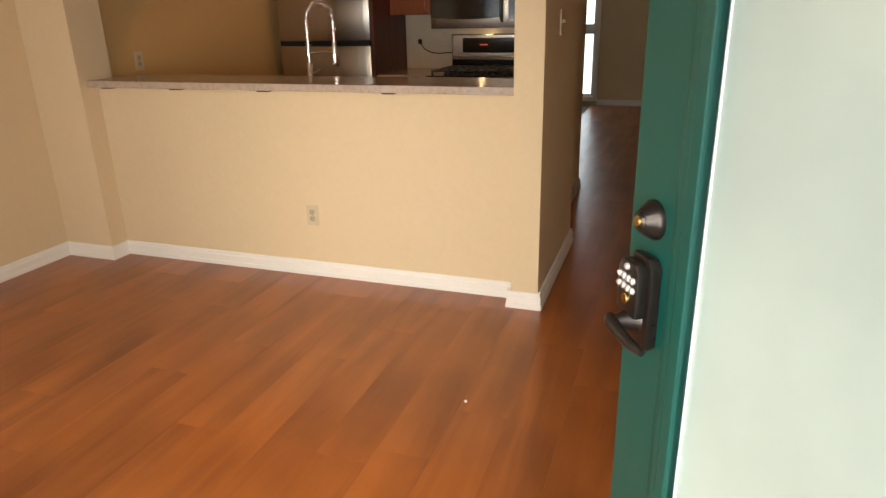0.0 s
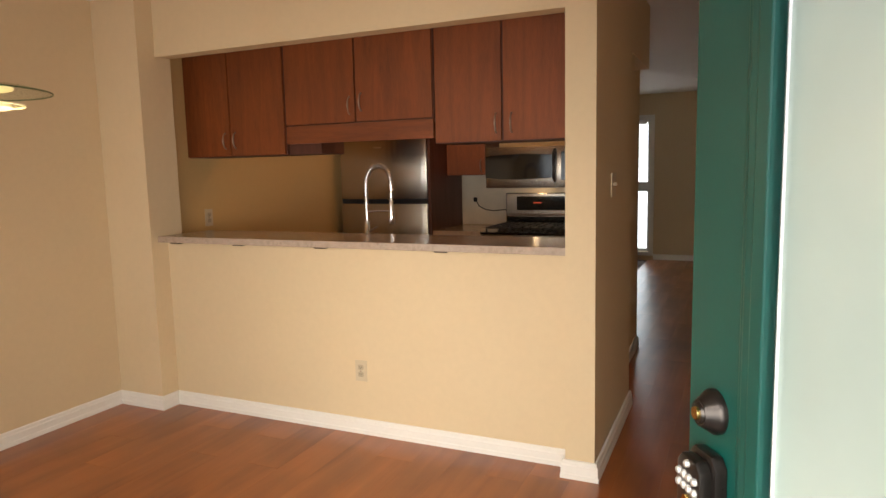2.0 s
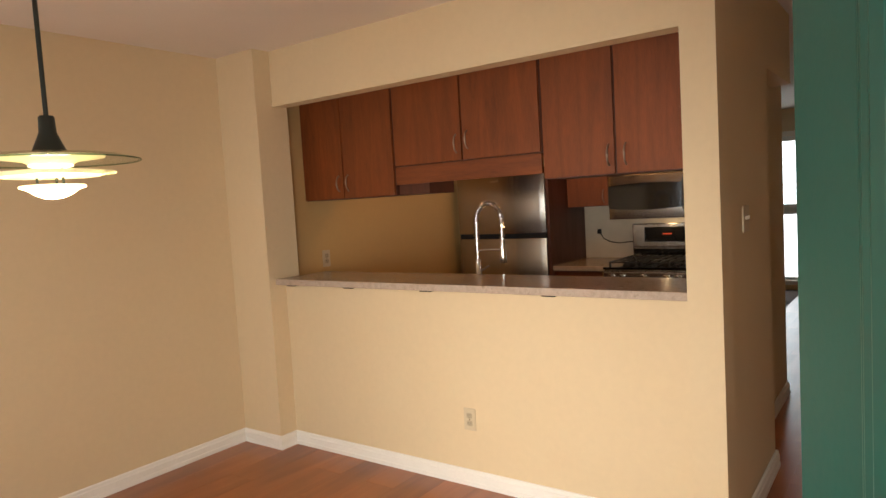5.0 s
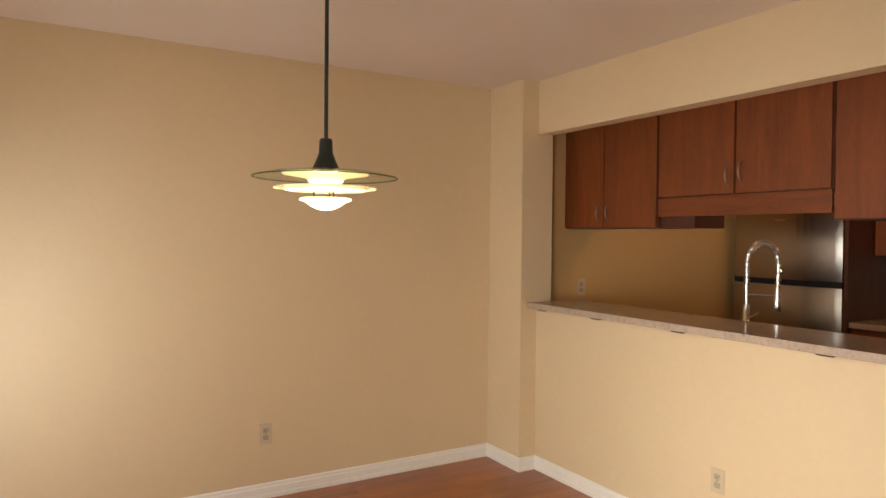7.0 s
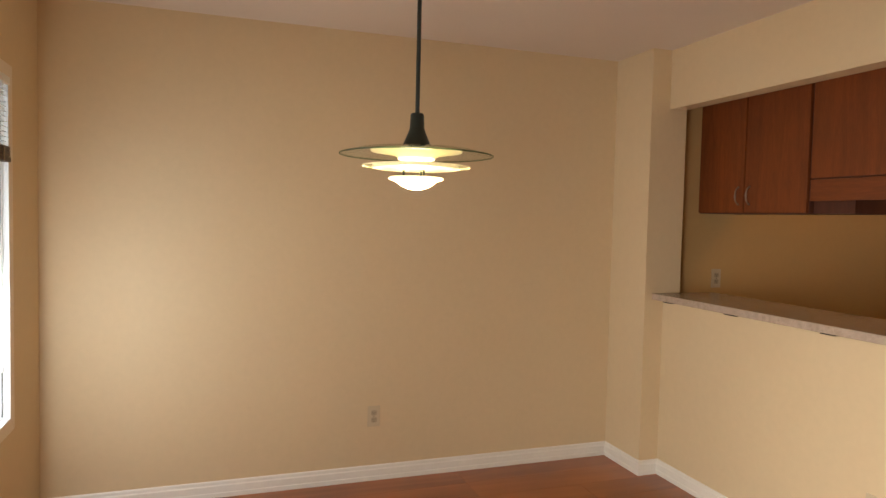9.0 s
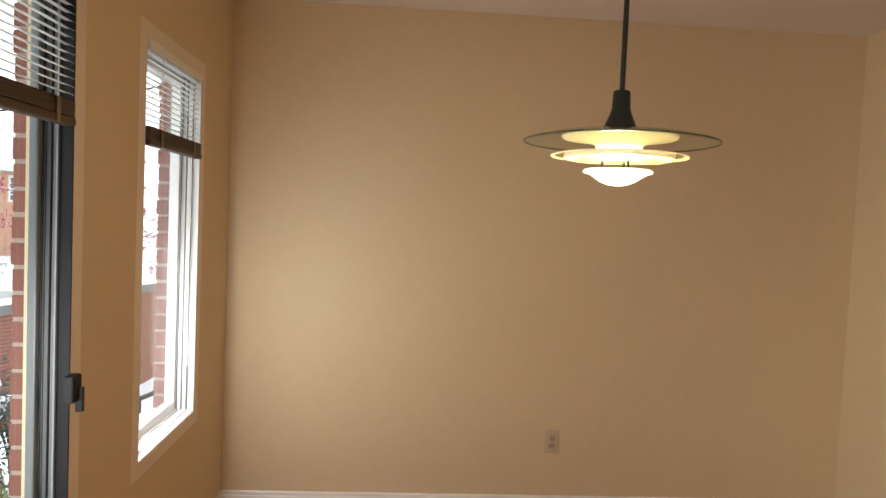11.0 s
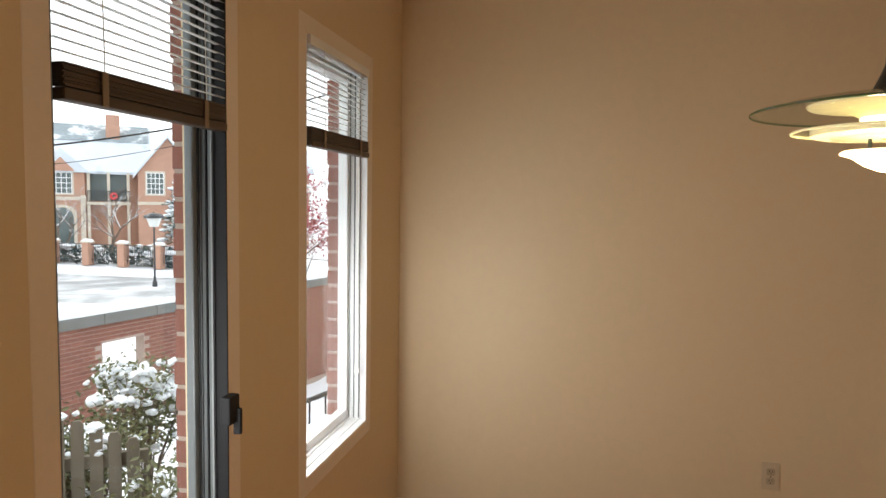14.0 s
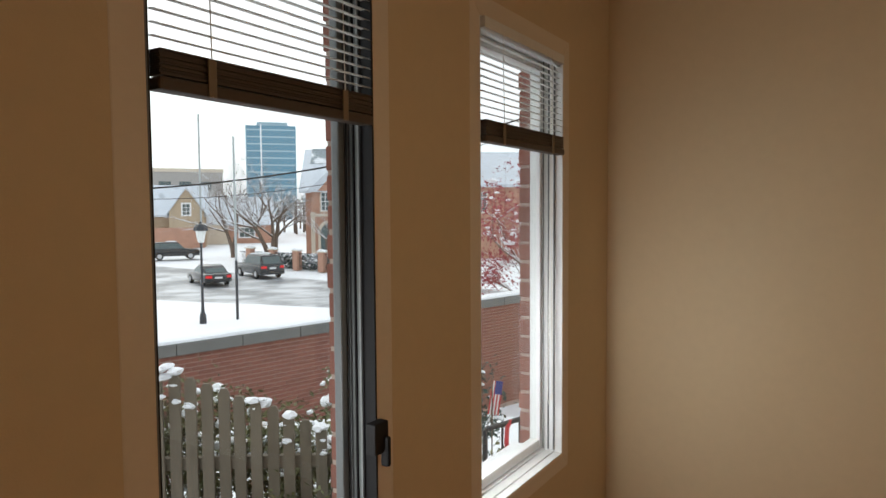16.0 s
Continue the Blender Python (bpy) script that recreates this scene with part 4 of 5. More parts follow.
for x0, x1, z0, z1 in ((FX0, FX0 + 0.04, 0.12, 2.08), (FX1 - 0.04, FX1, 0.12, 2.08), (FX0 + 0.04, FX1 - 0.04, 2.04, 2.08), (FX0 + 0.04, FX1 - 0.04, 0.12, 0.16), (FX0 + 0.04, FX1 - 0.04, 1.02, 1.16)):
    part("sash", box(x0, x1, YF + 0.05, YF + 0.09, z0, z1, bevel=0.003), VINYL, fw)
pn = part("pane", box(FX0 + 0.04, FX1 - 0.04, YF + 0.068, YF + 0.072, 0.16, 2.04), PANE, fw)
pn.visible_shadow = False
fb = thing("window_blind", "white slatted blind in the far room window", "blind")
me_s = mesh_of("slat", box(FX0 + 0.05, FX1 - 0.05, -0.012, 0.012, -0.0006, 0.0006), SLAT)
part("headrail", box(FX0 + 0.05, FX1 - 0.05, YF + 0.02, YF + 0.045, 2.01, 2.04), SLAT, fb)
for i in range(13):
    o = new("slat", me_s)
    o.parent = fb
    o.matrix_basis = pose(0, YF + 0.033, 1.98 - i * 0.075, -8)
for x in (-1.8, -0.85):
    part("ladder_cord", tube([(x, YF + 0.046, 1.05), (x, YF + 0.046, 2.02)], 0.001, 5), CORD, fb)
sd = thing("smoke_detector", "round white smoke detector on the ceiling", "smoke detector", at=pose(0.12, 8.6, 0))
part("housing", lathe([(0, 2.40), (0.05, 2.402), (0.062, 2.415), (0.065, 2.4385), (0, 2.4385)], 28), TRIM, sd, smooth=True)

# ---- crumbs on the floor ----
crumb = thing("plaster_crumb", "tiny white plaster crumb on the wooden floor", "crumb")
own = bmesh.new()
bmesh.ops.create_icosphere(own, subdivisions=1, radius=0.006)
for v in own.verts:
    v.co *= 1 + 0.4 * noise.noise(v.co * 300)
part("crumb_body", own, WHITEP, crumb, at=pose(*CRUMB, 0.003))


# ---- outdoors ----
EX, EY = -0.35, 0.7


def out(az, d):
    """A place d metres off the front windows at the angle az, degrees from +x."""
    az = radians(az - 1.0)
    return EX + d * math.cos(az), EY + d * math.sin(az)


def ground_z(d):
    if d < 8.6:
        return -1.25
    if d < 9.4:
        return -1.25 - 1.21 * (d - 8.6) / 0.8
    dip = 0.6 if d < 15.5 else 0.0
    return -2.04 - dip - 2.65 * min(1.0, (d - 8.6) / 37.9) + 0.0192 * min(d, 165)


def stand(az, d, turn=0.0):
    x, y = out(az, d)
    return pose(x, y, ground_z(d), 0, 0, az - 91 + turn)


bm = bmesh.new()
rings = []
for r in (0.9, 3.0, 6.0, 8.6, 9.4, 12, 15.4, 18, 26, 36, 46.5, 60, 90, 165, 400, 1500):
    rings.append([bm.verts.new((EX + r * math.cos(2 * math.pi * i / 96), EY + r * math.sin(2 * math.pi * i / 96),
                                ground_z(r) + (0.04 * noise.noise((r, i * 0.7, 0)) if r < 60 else 0))) for i in range(96)])
for a, b in zip(rings, rings[1:]):
    for i in range(96):
        bm.faces.new((a[i], a[(i + 1) % 96], b[(i + 1) % 96], b[i]))
bm.faces.new(rings[0])
bmesh.ops.recalc_face_normals(bm, faces=bm.faces[:])
structure("ground", bm, SNOW, "snow-covered ground", smooth=True)

bm = bmesh.new()
cols = []
for j in range(13):
    x = -38.5 + j * 1.3
    cols.append([bm.verts.new((x, -110 + i * 2.5, ground_z(math.hypot(x - EX, -110 + i * 2.5 - EY)) + (-0.12 if j in (0, 12) else 0.10))) for i in range(46)])
for a, b in zip(cols, cols[1:]):
    for i in range(45):
        bm.faces.new((a[i], b[i], b[i + 1], a[i + 1]))
bmesh.ops.recalc_face_normals(bm, faces=bm.faces[:])
structure("road", bm, ROADM, "wet grey asphalt road with slushy snow")
bm = box(-0.3, 1.6, -1.6, YE - 0.15, -1.3, -0.02)
structure("pavement_stoop", bm, CAPM, "grey concrete entry stoop")

# brick skin of the house round the windows
bm = bmesh.new()
ya, yb = -0.280, YW - 0.116
for x0, x1 in ((XL - 0.15, W1[0] - 0.004), (W1[1] - 0.004, W2[0] - 0.034), (W2[1] - 0.004, DX0 - 0.07)):
    box(x0, x1, ya, yb, -1.3, H + 0.1, bm)
for a, b in ((W1[0] - 0.004, W1[1] - 0.004), (W2[0] - 0.034, W2[1] - 0.004)):
    box(a, b, ya, yb, -1.3, WZ[0] - 0.02, bm)
    box(a, b, ya, yb, WZ[1] + 0.02, H + 0.1, bm)
skin = structure("wall_outer", bm, MORTAR, "red brick house front")
for (a, b), nm in ((W1, "sill_ledge"), (W2, "sill_ledge")):
    t = part("snow_ledge", box(a + 0.012, b - 0.01, ya - 0.02, yb - 0.004, WZ[0] - 0.019, WZ[0] + 0.018, bevel=0.012), SNOW, skin, "snow lying on the sill", smooth=True)


# ---- garden wall ----
GA, GB = Vector((-5.93, -7.64, 0)), Vector((-11.28, -6.35, 0))
gdir = (GB - GA).normalized()
GW = Matrix.Translation(GA) @ Matrix.Rotation(math.atan2(gdir.y, gdir.x), 4, "Z")
GTOP = -0.37
OP0, OP1, OPZ = 3.2, 3.98, (-1.85, -0.85)
gw = thing("garden_wall", "red brick garden wall with dark cap and snow on top", "wall", at=GW)
bm = bmesh.new()
for x0, x1, z0, z1 in ((-3.8, OP0, -3.0, GTOP - 0.17), (OP1, 12.2, -3.0, GTOP - 0.17), (OP0, OP1, -3.0, OPZ[0]), (OP0, OP1, OPZ[1], GTOP - 0.17)):
    box(x0, x1, -0.20, 0.0, z0, z1, bm)
part("mortar_core", bm, MORTAR, gw)
cap_bm = bmesh.new()
x = -3.8
while x < 12.1:
    box(x + 0.004, x + 0.996, -0.27, 0.07, GTOP - 0.17, GTOP, cap_bm, bevel=0.01)
    x += 1.0
part("cap", cap_bm, CAPM, gw, "dark concrete coping")
sn = bmesh.new()
prev = None
for i in range(115):
    x = -3.8 + i * 0.14
    h = GTOP + 0.07 + 0.03 * noise.noise((x * 1.3, 2.0, 0))
    e = 0.02 * noise.noise((x * 2.7, 5.0, 0))
    ring = [sn.verts.new((x, y, z)) for y, z in ((-0.24, GTOP), (-0.235, h - 0.03), (-0.17, h), (-0.03, h), (0.02 + e, h - 0.035), (0.03 + e, GTOP + 0.004))]
    if prev:
        for k in range(5):
            sn.faces.new((prev[k], ring[k], ring[k + 1], prev[k + 1]))
    prev = ring
bmesh.ops.recalc_face_normals(sn, faces=sn.faces[:])
part("snow_cap", sn, SNOW, gw, "soft snow along the coping", smooth=True)


# ---- picket fence ----
def picket(w, h):
    bm = extrude_poly([(-w / 2, 0), (w / 2, 0), (w / 2, h - 0.03), (w * 0.28, h), (-w * 0.28, h), (-w / 2, h - 0.03)], -0.011, 0.011, m=pose(0, 0, 0, 90), bevel=0.002)
    return bm


def snow_lump(size, seed, flat=0.6, bm=None):
    own = bmesh.new()
    bmesh.ops.create_icosphere(own, subdivisions=2, radius=1.0)
    for v in own.verts:
        k = 1 + 0.40 * noise.noise(v.co * 1.5 + Vector((seed, 0, 0))) + 0.25 * noise.noise(v.co * 3.1 + Vector((0, seed, 0)))
        v.co = Vector((v.co.x * k, v.co.y * k, v.co.z * flat * k)) * size
    return own


fence = thing("picket_fence", "weathered grey wooden picket fence with clumps of snow", "fence")
f0, f1 = Vector((*out(240.5, 4.75), 0)), Vector((*out(220.5, 4.35), 0))
fd = (f1 - f0).normalized()
fa_ = math.degrees(math.atan2(fd.y, fd.x))
n = int((f1 - f0).length / 0.106)
rnd = random.Random(3)
for i in range(n + 1):
    u = i / n
    p = f0 + fd * (i * 0.106)
    top = 0.49 - 0.56 * u ** 1.35 + rnd.uniform(-0.012, 0.012)
    part("picket", picket(0.074, top + 1.25), FENCEM, fence, at=pose(p.x, p.y, -1.25, rnd.uniform(-1, 1), 0, fa_))
for z in (-0.9, -0.25):
    mid = (f0 + f1) / 2
    part("rail", box(-(f1 - f0).length / 2 - 0.05, (f1 - f0).length / 2 + 0.05, 0.014, 0.055, z, z + 0.085, bevel=0.004), FENCEM, fence, at=pose(mid.x, mid.y, 0, 0, 0, fa_))
for i in range(n + 1):
    u = i / n
    top = 0.49 - 0.56 * u ** 1.35
    lump = bmesh.new()
    for k in range(rnd.choice((0, 0, 0, 3, 7, 9))):
        own = snow_lump(rnd.uniform(0.018, 0.050), i * 3.1 + k * 7.7, rnd.uniform(0.35, 0.6))
        bmesh.ops.translate(own, verts=own.verts[:], vec=(rnd.uniform(-0.05, 0.05), rnd.uniform(-0.03, 0.03), rnd.choice((0.01, 0.015, -0.03, -0.08, -0.16)) + rnd.uniform(-0.02, 0.01)))
        merge(own, lump)
    if len(lump.verts):
        p = f0 + fd * (i * 0.106 + rnd.uniform(-0.03, 0.03))
        part("snow_clump", lump, SNOW, fence, at=pose(p.x, p.y, top), smooth=True)


# ---- shrubs ----
def leaf_cloud(rnd, n, inside, size, bm):
    for _ in range(n):
        p = inside()
        if p is None:
            continue
        s = size * rnd.uniform(0.6, 1.3)
        e = Euler((rnd.uniform(-1, 1), rnd.uniform(-1, 1), rnd.uniform(0, 6.3))).to_matrix()
        a, b = e @ Vector((s, 0, 0)), e @ Vector((0, s * 0.45, 0))
        c = e @ Vector((0, 0, s * 0.15))
        v = [bm.verts.new(p - a), bm.verts.new(p - b + c), bm.verts.new(p + a), bm.verts.new(p + b + c)]
        bm.faces.new(v)


def shrub(label, az, d, rad, z_top, leaf, seed, leaves=900, snow=60, leaf_size=0.028, lump=0.055, crown=0.0):
    rnd = random.Random(seed)
    x0, y0 = out(az, d)
    g = ground_z(d)
    hgt = z_top - g
    t = thing("shrub", label, "shrub", at=pose(x0, y0, g))
    tw = bmesh.new()
    tips = []
    for _ in range(26):
        an, r = rnd.uniform(0, 6.28), rad * rnd.uniform(0.3, 1.0)
        hh = hgt * rnd.uniform(0.6, 0.98)
        p = [(0.05 * math.cos(an), 0.05 * math.sin(an), 0), (0.45 * r * math.cos(an), 0.45 * r * math.sin(an), hh * 0.55),
             (r * math.cos(an) + rnd.uniform(-.05, .05), r * math.sin(an) + rnd.uniform(-.05, .05), hh)]
        tips.append(p[-1])
        tube(p, [0.012, 0.007, 0.003], 5, tw)
        for _ in range(2):
            q = Vector(p[1]).lerp(Vector(p[2]), rnd.uniform(0.1, 0.8))
            e = q + Vector((rnd.uniform(-.15, .15), rnd.uniform(-.15, .15), rnd.uniform(.03, .16)))
            tube([q, e], [0.004, 0.002], 4, tw)
            tips.append(tuple(e))
    part("stems", tw, BARK, t)
    lv = bmesh.new()

    def inside():
        c = Vector(rnd.choice(tips))
        q = c + Vector((rnd.gauss(0, 0.07), rnd.gauss(0, 0.07), rnd.gauss(-0.05, 0.09)))
        return q if q.z > hgt * 0.2 else None
    leaf_cloud(rnd, leaves, inside, leaf_size, lv)
    o = part("leaves", lv, leaf, t)
    o["kind"] = "stuff"
    sb = bmesh.new()
    for i in range(int(snow * 1.6)):
        high = rnd.random() < crown
        c = Vector(rnd.choice([p for p in tips if p[2] > hgt * 0.80] if high else tips))
        q = c + Vector((rnd.gauss(0, 0.05), rnd.gauss(0, 0.05), rnd.uniform(-0.05, 0.03) if high else rnd.uniform(-0.12, 0.02)))
        own = snow_lump(lump * rnd.choice((0.22, 0.3, 0.4, 0.5, 0.8)) * (1.15 if high else 0.8), seed + i * 1.7, rnd.uniform(0.5, 0.75))
        bmesh.ops.rotate(own, verts=own.verts[:], matrix=Euler((rnd.uniform(-.5, .5), rnd.uniform(-.5, .5), rnd.uniform(0, 6))).to_matrix())
        bmesh.ops.translate(own, verts=own.verts[:], vec=q)
        merge(own, sb)
    o = part("snow", sb, SNOW, t, "clumps of snow on the twigs", smooth=True)
    o["kind"] = "stuff"
    return t


shrub("tall snow-laden shrub before the brick wall", 219.8, 5.6, 0.42, 0.14, LEAF, 11, leaves=2600, snow=150, lump=0.07, crown=0.75)
shrub("broad olive shrub dusted with snow", 219.0, 3.55, 0.40, -0.12, LEAF, 12, leaves=4200, snow=120, lump=0.05)
shrub("olive shrub with snowy twigs beside the house", 213.5, 4.1, 0.45, -0.10, LEAF, 13, leaves=4200, snow=130, lump=0.055)
shrub("dark evergreen shrub with a snow crown", 212.5, 5.7, 0.40, 0.16, NEEDLE, 14, leaves=1500, snow=50, lump=0.07)
shrub("snow-covered low shrub behind the fence", 228.5, 4.15, 0.38, -0.45, LEAF, 15, leaves=1600, snow=100)

for k, (az_, d_, top_) in enumerate(((238.5, 5.15, 0.28), (235.0, 5.1, 0.20), (231.5, 5.05, 0.08), (228.0, 5.0, -0.04), (224.5, 4.9, -0.10))):
    shrub("snowy twiggy shrub behind the picket fence", az_, d_, 0.33, top_, LEAF, 60 + k, leaves=1800, snow=34, lump=0.05, crown=0.3)


# ---- trees ----
def grow(bm, snow, rnd, p, d, length, r, depth, spread=0.6, lift=0.12, tips=None, most=4):
    steps = 3
    pts = [p]
    for _ in range(steps):
        d = (d + Vector((rnd.gauss(0, 0.13), rnd.gauss(0, 0.13), rnd.gauss(lift * 0.4, 0.08)))).normalized()
        p = p + d * (length / steps)
        pts.append(p)
    radii = [r * (1 - 0.45 * i / steps) for i in range(steps + 1)]
    tube(pts, radii, 5 if depth < 2 else 3, bm, ends=False)
    if snow is not None and depth > 0:
        tube([q + Vector((0, 0, radii[i] * 0.75)) for i, q in enumerate(pts)], [k * 0.85 for k in radii], 3, snow, ends=False)
    if tips is not None and depth >= 2:
        tips.append(p)
    if depth >= most or r < 0.008:
        return
    for k in range(rnd.choice((3, 3, 4)) if depth else 5):
        q = pts[rnd.choice((1, 2, 3))] if depth else pts[rnd.choice((2, 3, 3))]
        side = Vector((rnd.gauss(0, 1), rnd.gauss(0, 1), rnd.gauss(0.25, 0.5))).normalized()
        grow(bm, snow, rnd, q, (d * (1 - spread) + side * spread).normalized(), length * rnd.uniform(0.6, 0.82), radii[-1] * 0.72, depth + 1, spread, lift, tips, most)


def bare_tree(label, az, d, height, seed, girth=0.16, stems=2):
    rnd = random.Random(seed)
    t = thing("bare_tree", label, "tree", "bare street trees", at=stand(az, d))
    bm, sn = bmesh.new(), bmesh.new()
    for k in range(stems):
        grow(bm, sn, rnd, Vector((0.1 * k, 0, 0)), Vector((0.1 - 0.2 * k, 0, 1)).normalized(), height * 0.30, girth, 0, 0.5, most=5)
    part("branches", bm, BARK, t)
    part("snow", sn, SNOW, t, "snow lying along the branches")
    return t


bare_tree("bare winter tree with snow on its branches", 228.0, 63, 13.5, 21, 0.26, 4)
bare_tree("bare winter tree with snow on its branches", 231.2, 74, 14, 22, 0.24)
bare_tree("small bare tree before the brick house", 223.3, 61.5, 8.5, 23, 0.12)
bare_tree("small bare tree before the brick house", 220.0, 60, 8.5, 24, 0.12)

rnd = random.Random(41)
t = thing("spruce_tree", "blue-green spruce tree loaded with snow", "tree", at=stand(214.4, 54))
part("trunk", tube([(0, 0, 0), (0, 0, 8.3)], [0.16, 0.02], 8), BARK, t)
nb, sb, bb = bmesh.new(), bmesh.new(), bmesh.new()
for i in range(150):
    u = i / 150
    z = 0.7 + 7.4 * u
    r = 3.1 * (1 - u) ** 0.85 * rnd.uniform(0.7, 1.12) + 0.12
    an = i * 2.4 + rnd.uniform(-0.3, 0.3)
    c, s = math.cos(an), math.sin(an)
    tube([(0, 0, z), (r * 0.5 * c, r * 0.5 * s, z - 0.08 * r), (r * c, r * s, z - 0.22 * r)], [0.03, 0.02, 0.006], 4, bb, ends=False)
    for k in range(36):
        w = rnd.uniform(0.2, 1.0)
        p = Vector((r * w * c + rnd.gauss(0, 0.16), r * w * s + rnd.gauss(0, 0.16), z - 0.2 * r * w + rnd.gauss(-0.05, 0.09)))
        e = Euler((rnd.uniform(-.6, .6), rnd.uniform(-.6, .6), an + rnd.uniform(-.7, .7))).to_matrix()
        a, b = e @ Vector((0.17, 0, 0)), e @ Vector((0, 0.05, 0))
        nb.faces.new([nb.verts.new(p - a), nb.verts.new(p - b), nb.verts.new(p + a), nb.verts.new(p + b)])
    for _ in range(2):
        own = snow_lump(rnd.uniform(0.12, 0.36), i, 0.4)
        w = rnd.uniform(0.45, 0.97)
        bmesh.ops.translate(own, verts=own.verts[:], vec=(r * w * c, r * w * s, z - 0.2 * r * w + 0.07))
        merge(own, sb)
part("branches", bb, BARK, t)
o = part("needles", nb, NEEDLE, t)
o["kind"] = "stuff"
part("snow", sb, SNOW, t, "pads of snow on the boughs", smooth=True)["kind"] = "stuff"

rnd = random.Random(52)
t = thing("maple_tree", "wine-red leaved maple tree with snow on its twigs", "tree", at=stand(206.3, 16.8))
bm, sn, tips = bmesh.new(), bmesh.new(), []
for k in range(2):
    grow(bm, sn, rnd, Vector((0.1 * k, 0, 0)), Vector((0.12 - 0.3 * k, 0.1, 1)).normalized(), 2.2, 0.085, 0, 0.62, 0.05, tips)
part("branches", bm, BARK, t)
part("snow", sn, SNOW, t, "snow lying along the branches")
lv = bmesh.new()
leaf_cloud(rnd, 4600, lambda: Vector(rnd.choice(tips)) + Vector((rnd.gauss(0, 0.14), rnd.gauss(0, 0.14), rnd.gauss(0, 0.12))), 0.055, lv)
part("leaves", lv, REDLEAF, t)["kind"] = "stuff"
sb = bmesh.new()
for i in range(60):
    own = snow_lump(rnd.uniform(0.06, 0.14), i * 2.2, 0.45)
    bmesh.ops.translate(own, verts=own.verts[:], vec=Vector(rnd.choice(tips)) + Vector((0, 0, 0.05)))
    merge(own, sb)
part("snow_pads", sb, SNOW, t, smooth=True)["kind"] = "stuff"


t = thing("winter_woods", "hazy bare winter trees dusted with snow behind the houses", "trees")
rnd = random.Random(77)
tw_, sn_ = bmesh.new(), bmesh.new()
for k in range(46):
    az_, d_ = rnd.uniform(223.0, 234.5), rnd.uniform(112, 150)
    bx, by = out(az_, d_)
    g_ = ground_z(d_)
    top_ = rnd.uniform(5.5, 9.5)
    own_t, own_s = bmesh.new(), bmesh.new()
    tube([(bx, by, g_), (bx, by, g_ + top_ * 0.6)], [0.22, 0.10], 5, own_t, ends=False)
    for _ in range(42):
        u = rnd.uniform(0.25, 0.95)
        an = rnd.uniform(0, 6.28)
        ln = rnd.uniform(0.8, 2.4) * (1.15 - 0.6 * u)
        p = Vector((bx, by, g_ + top_ * u * 0.75))
        q = p + Vector((ln * math.cos(an), ln * math.sin(an), ln * rnd.uniform(0.35, 0.9)))
        tube([p, q], [0.07, 0.03], 3, own_t, ends=False)
        if rnd.random() < 0.55:
            tube([p + Vector((0, 0, 0.07)), q + Vector((0, 0, 0.05))], [0.07, 0.03], 3, own_s, ends=False)
    merge(own_t, tw_)
    merge(own_s, sn_)
part("branches", tw_, BARK, t)["kind"] = "stuff"
part("snow", sn_, SNOW, t, "snow lying along the branches")["kind"] = "stuff"


# ---- street things ----
def street_lamp(label, az, d, height, wide=1.0):
    t = thing("street_lamp", label, "street lamp", "lantern street lamps", at=stand(az, d))
    part("post", lathe([(0, 0), (0.13, 0), (0.12, 0.35), (0.07, 0.45), (0.055, 0.7), (0.04, height - 0.9), (0.06, height - 0.85), (0.03, height - 0.8), (0, height - 0.8)], 14), POLEM, t, smooth=True)
    h0 = height - 0.8
    part("lantern", lathe([(0, h0), (0.11 * wide, h0), (0.20 * wide, h0 + 0.45), (0, h0 + 0.45)], 6), LANTERN, t, "milky glass lantern")
    part("hood", lathe([(0, h0 + 0.45), (0.27 * wide, h0 + 0.45), (0.25 * wide, h0 + 0.58), (0.17 * wide, h0 + 0.68), (0.05, h0 + 0.72), (0.03, h0 + 0.8), (0, h0 + 0.8)], 6), POLEM, t)
    return t


street_lamp("dark street lamp post with lantern head", 233.6, 27.0, 3.95)
street_lamp("dark street lamp post with milky lantern", 217.0, 37.5, 4.05, 1.9)
t = thing("sign_pole", "slim grey galvanised pole", "pole", at=stand(230.9, 28))
part("shaft", tube([(0, 0, 0), (0, 0, 2.6), (0, 0, 7.4)], [0.05, 0.05, 0.045], 10), GREYPOLE, t, smooth=True)
part("band", tube([(0, 0, 0), (0, 0, 2.4)], 0.056, 10), POLEM, t)
t = thing("utility_pole", "pale slim pole beside the street", "pole", at=stand(215.4, 30))
part("shaft", tube([(0, 0, 0), (0, 0, 7.6)], 0.05, 10), GREYPOLE, t, smooth=True)
t = thing("mast", "tall pale mast behind the houses", "mast", at=stand(233.6, 90))
part("shaft", tube([(0, 0, 0), (0, 0, 17)], 0.12, 8), GREYPOLE, t)
t = thing("overhead_wire", "black sagging overhead wire", "wire")
a, b = Vector((*out(243, 30), 1.9)), Vector((*out(198, 30), 6.6))
part("cable", tube([a.lerp(b, i / 24) - Vector((0, 0, 1.1 * (1 - (i / 12 - 1) ** 2) - 0.45)) for i in range(25)], 0.035, 6), BLACK, t)
part("cable", tube([a.lerp(b, i / 24) - Vector((0, 0, 1.6 * (1 - (i / 12 - 1) ** 2) - 0.25)) for i in range(25)], 0.014, 5), BLACK, t)

t = thing("stop_sign", "red octagonal stop sign with white letters", "sign", at=stand(213.1, 21.0))
part("post", tube([(0, 0.05, 0), (0, 0.05, 1.9)], 0.03, 8), GREYPOLE, t)
octo = [(0.41 * math.cos(radians(22.5 + 45 * i)), 0.41 * math.sin(radians(22.5 + 45 * i))) for i in range(8)]
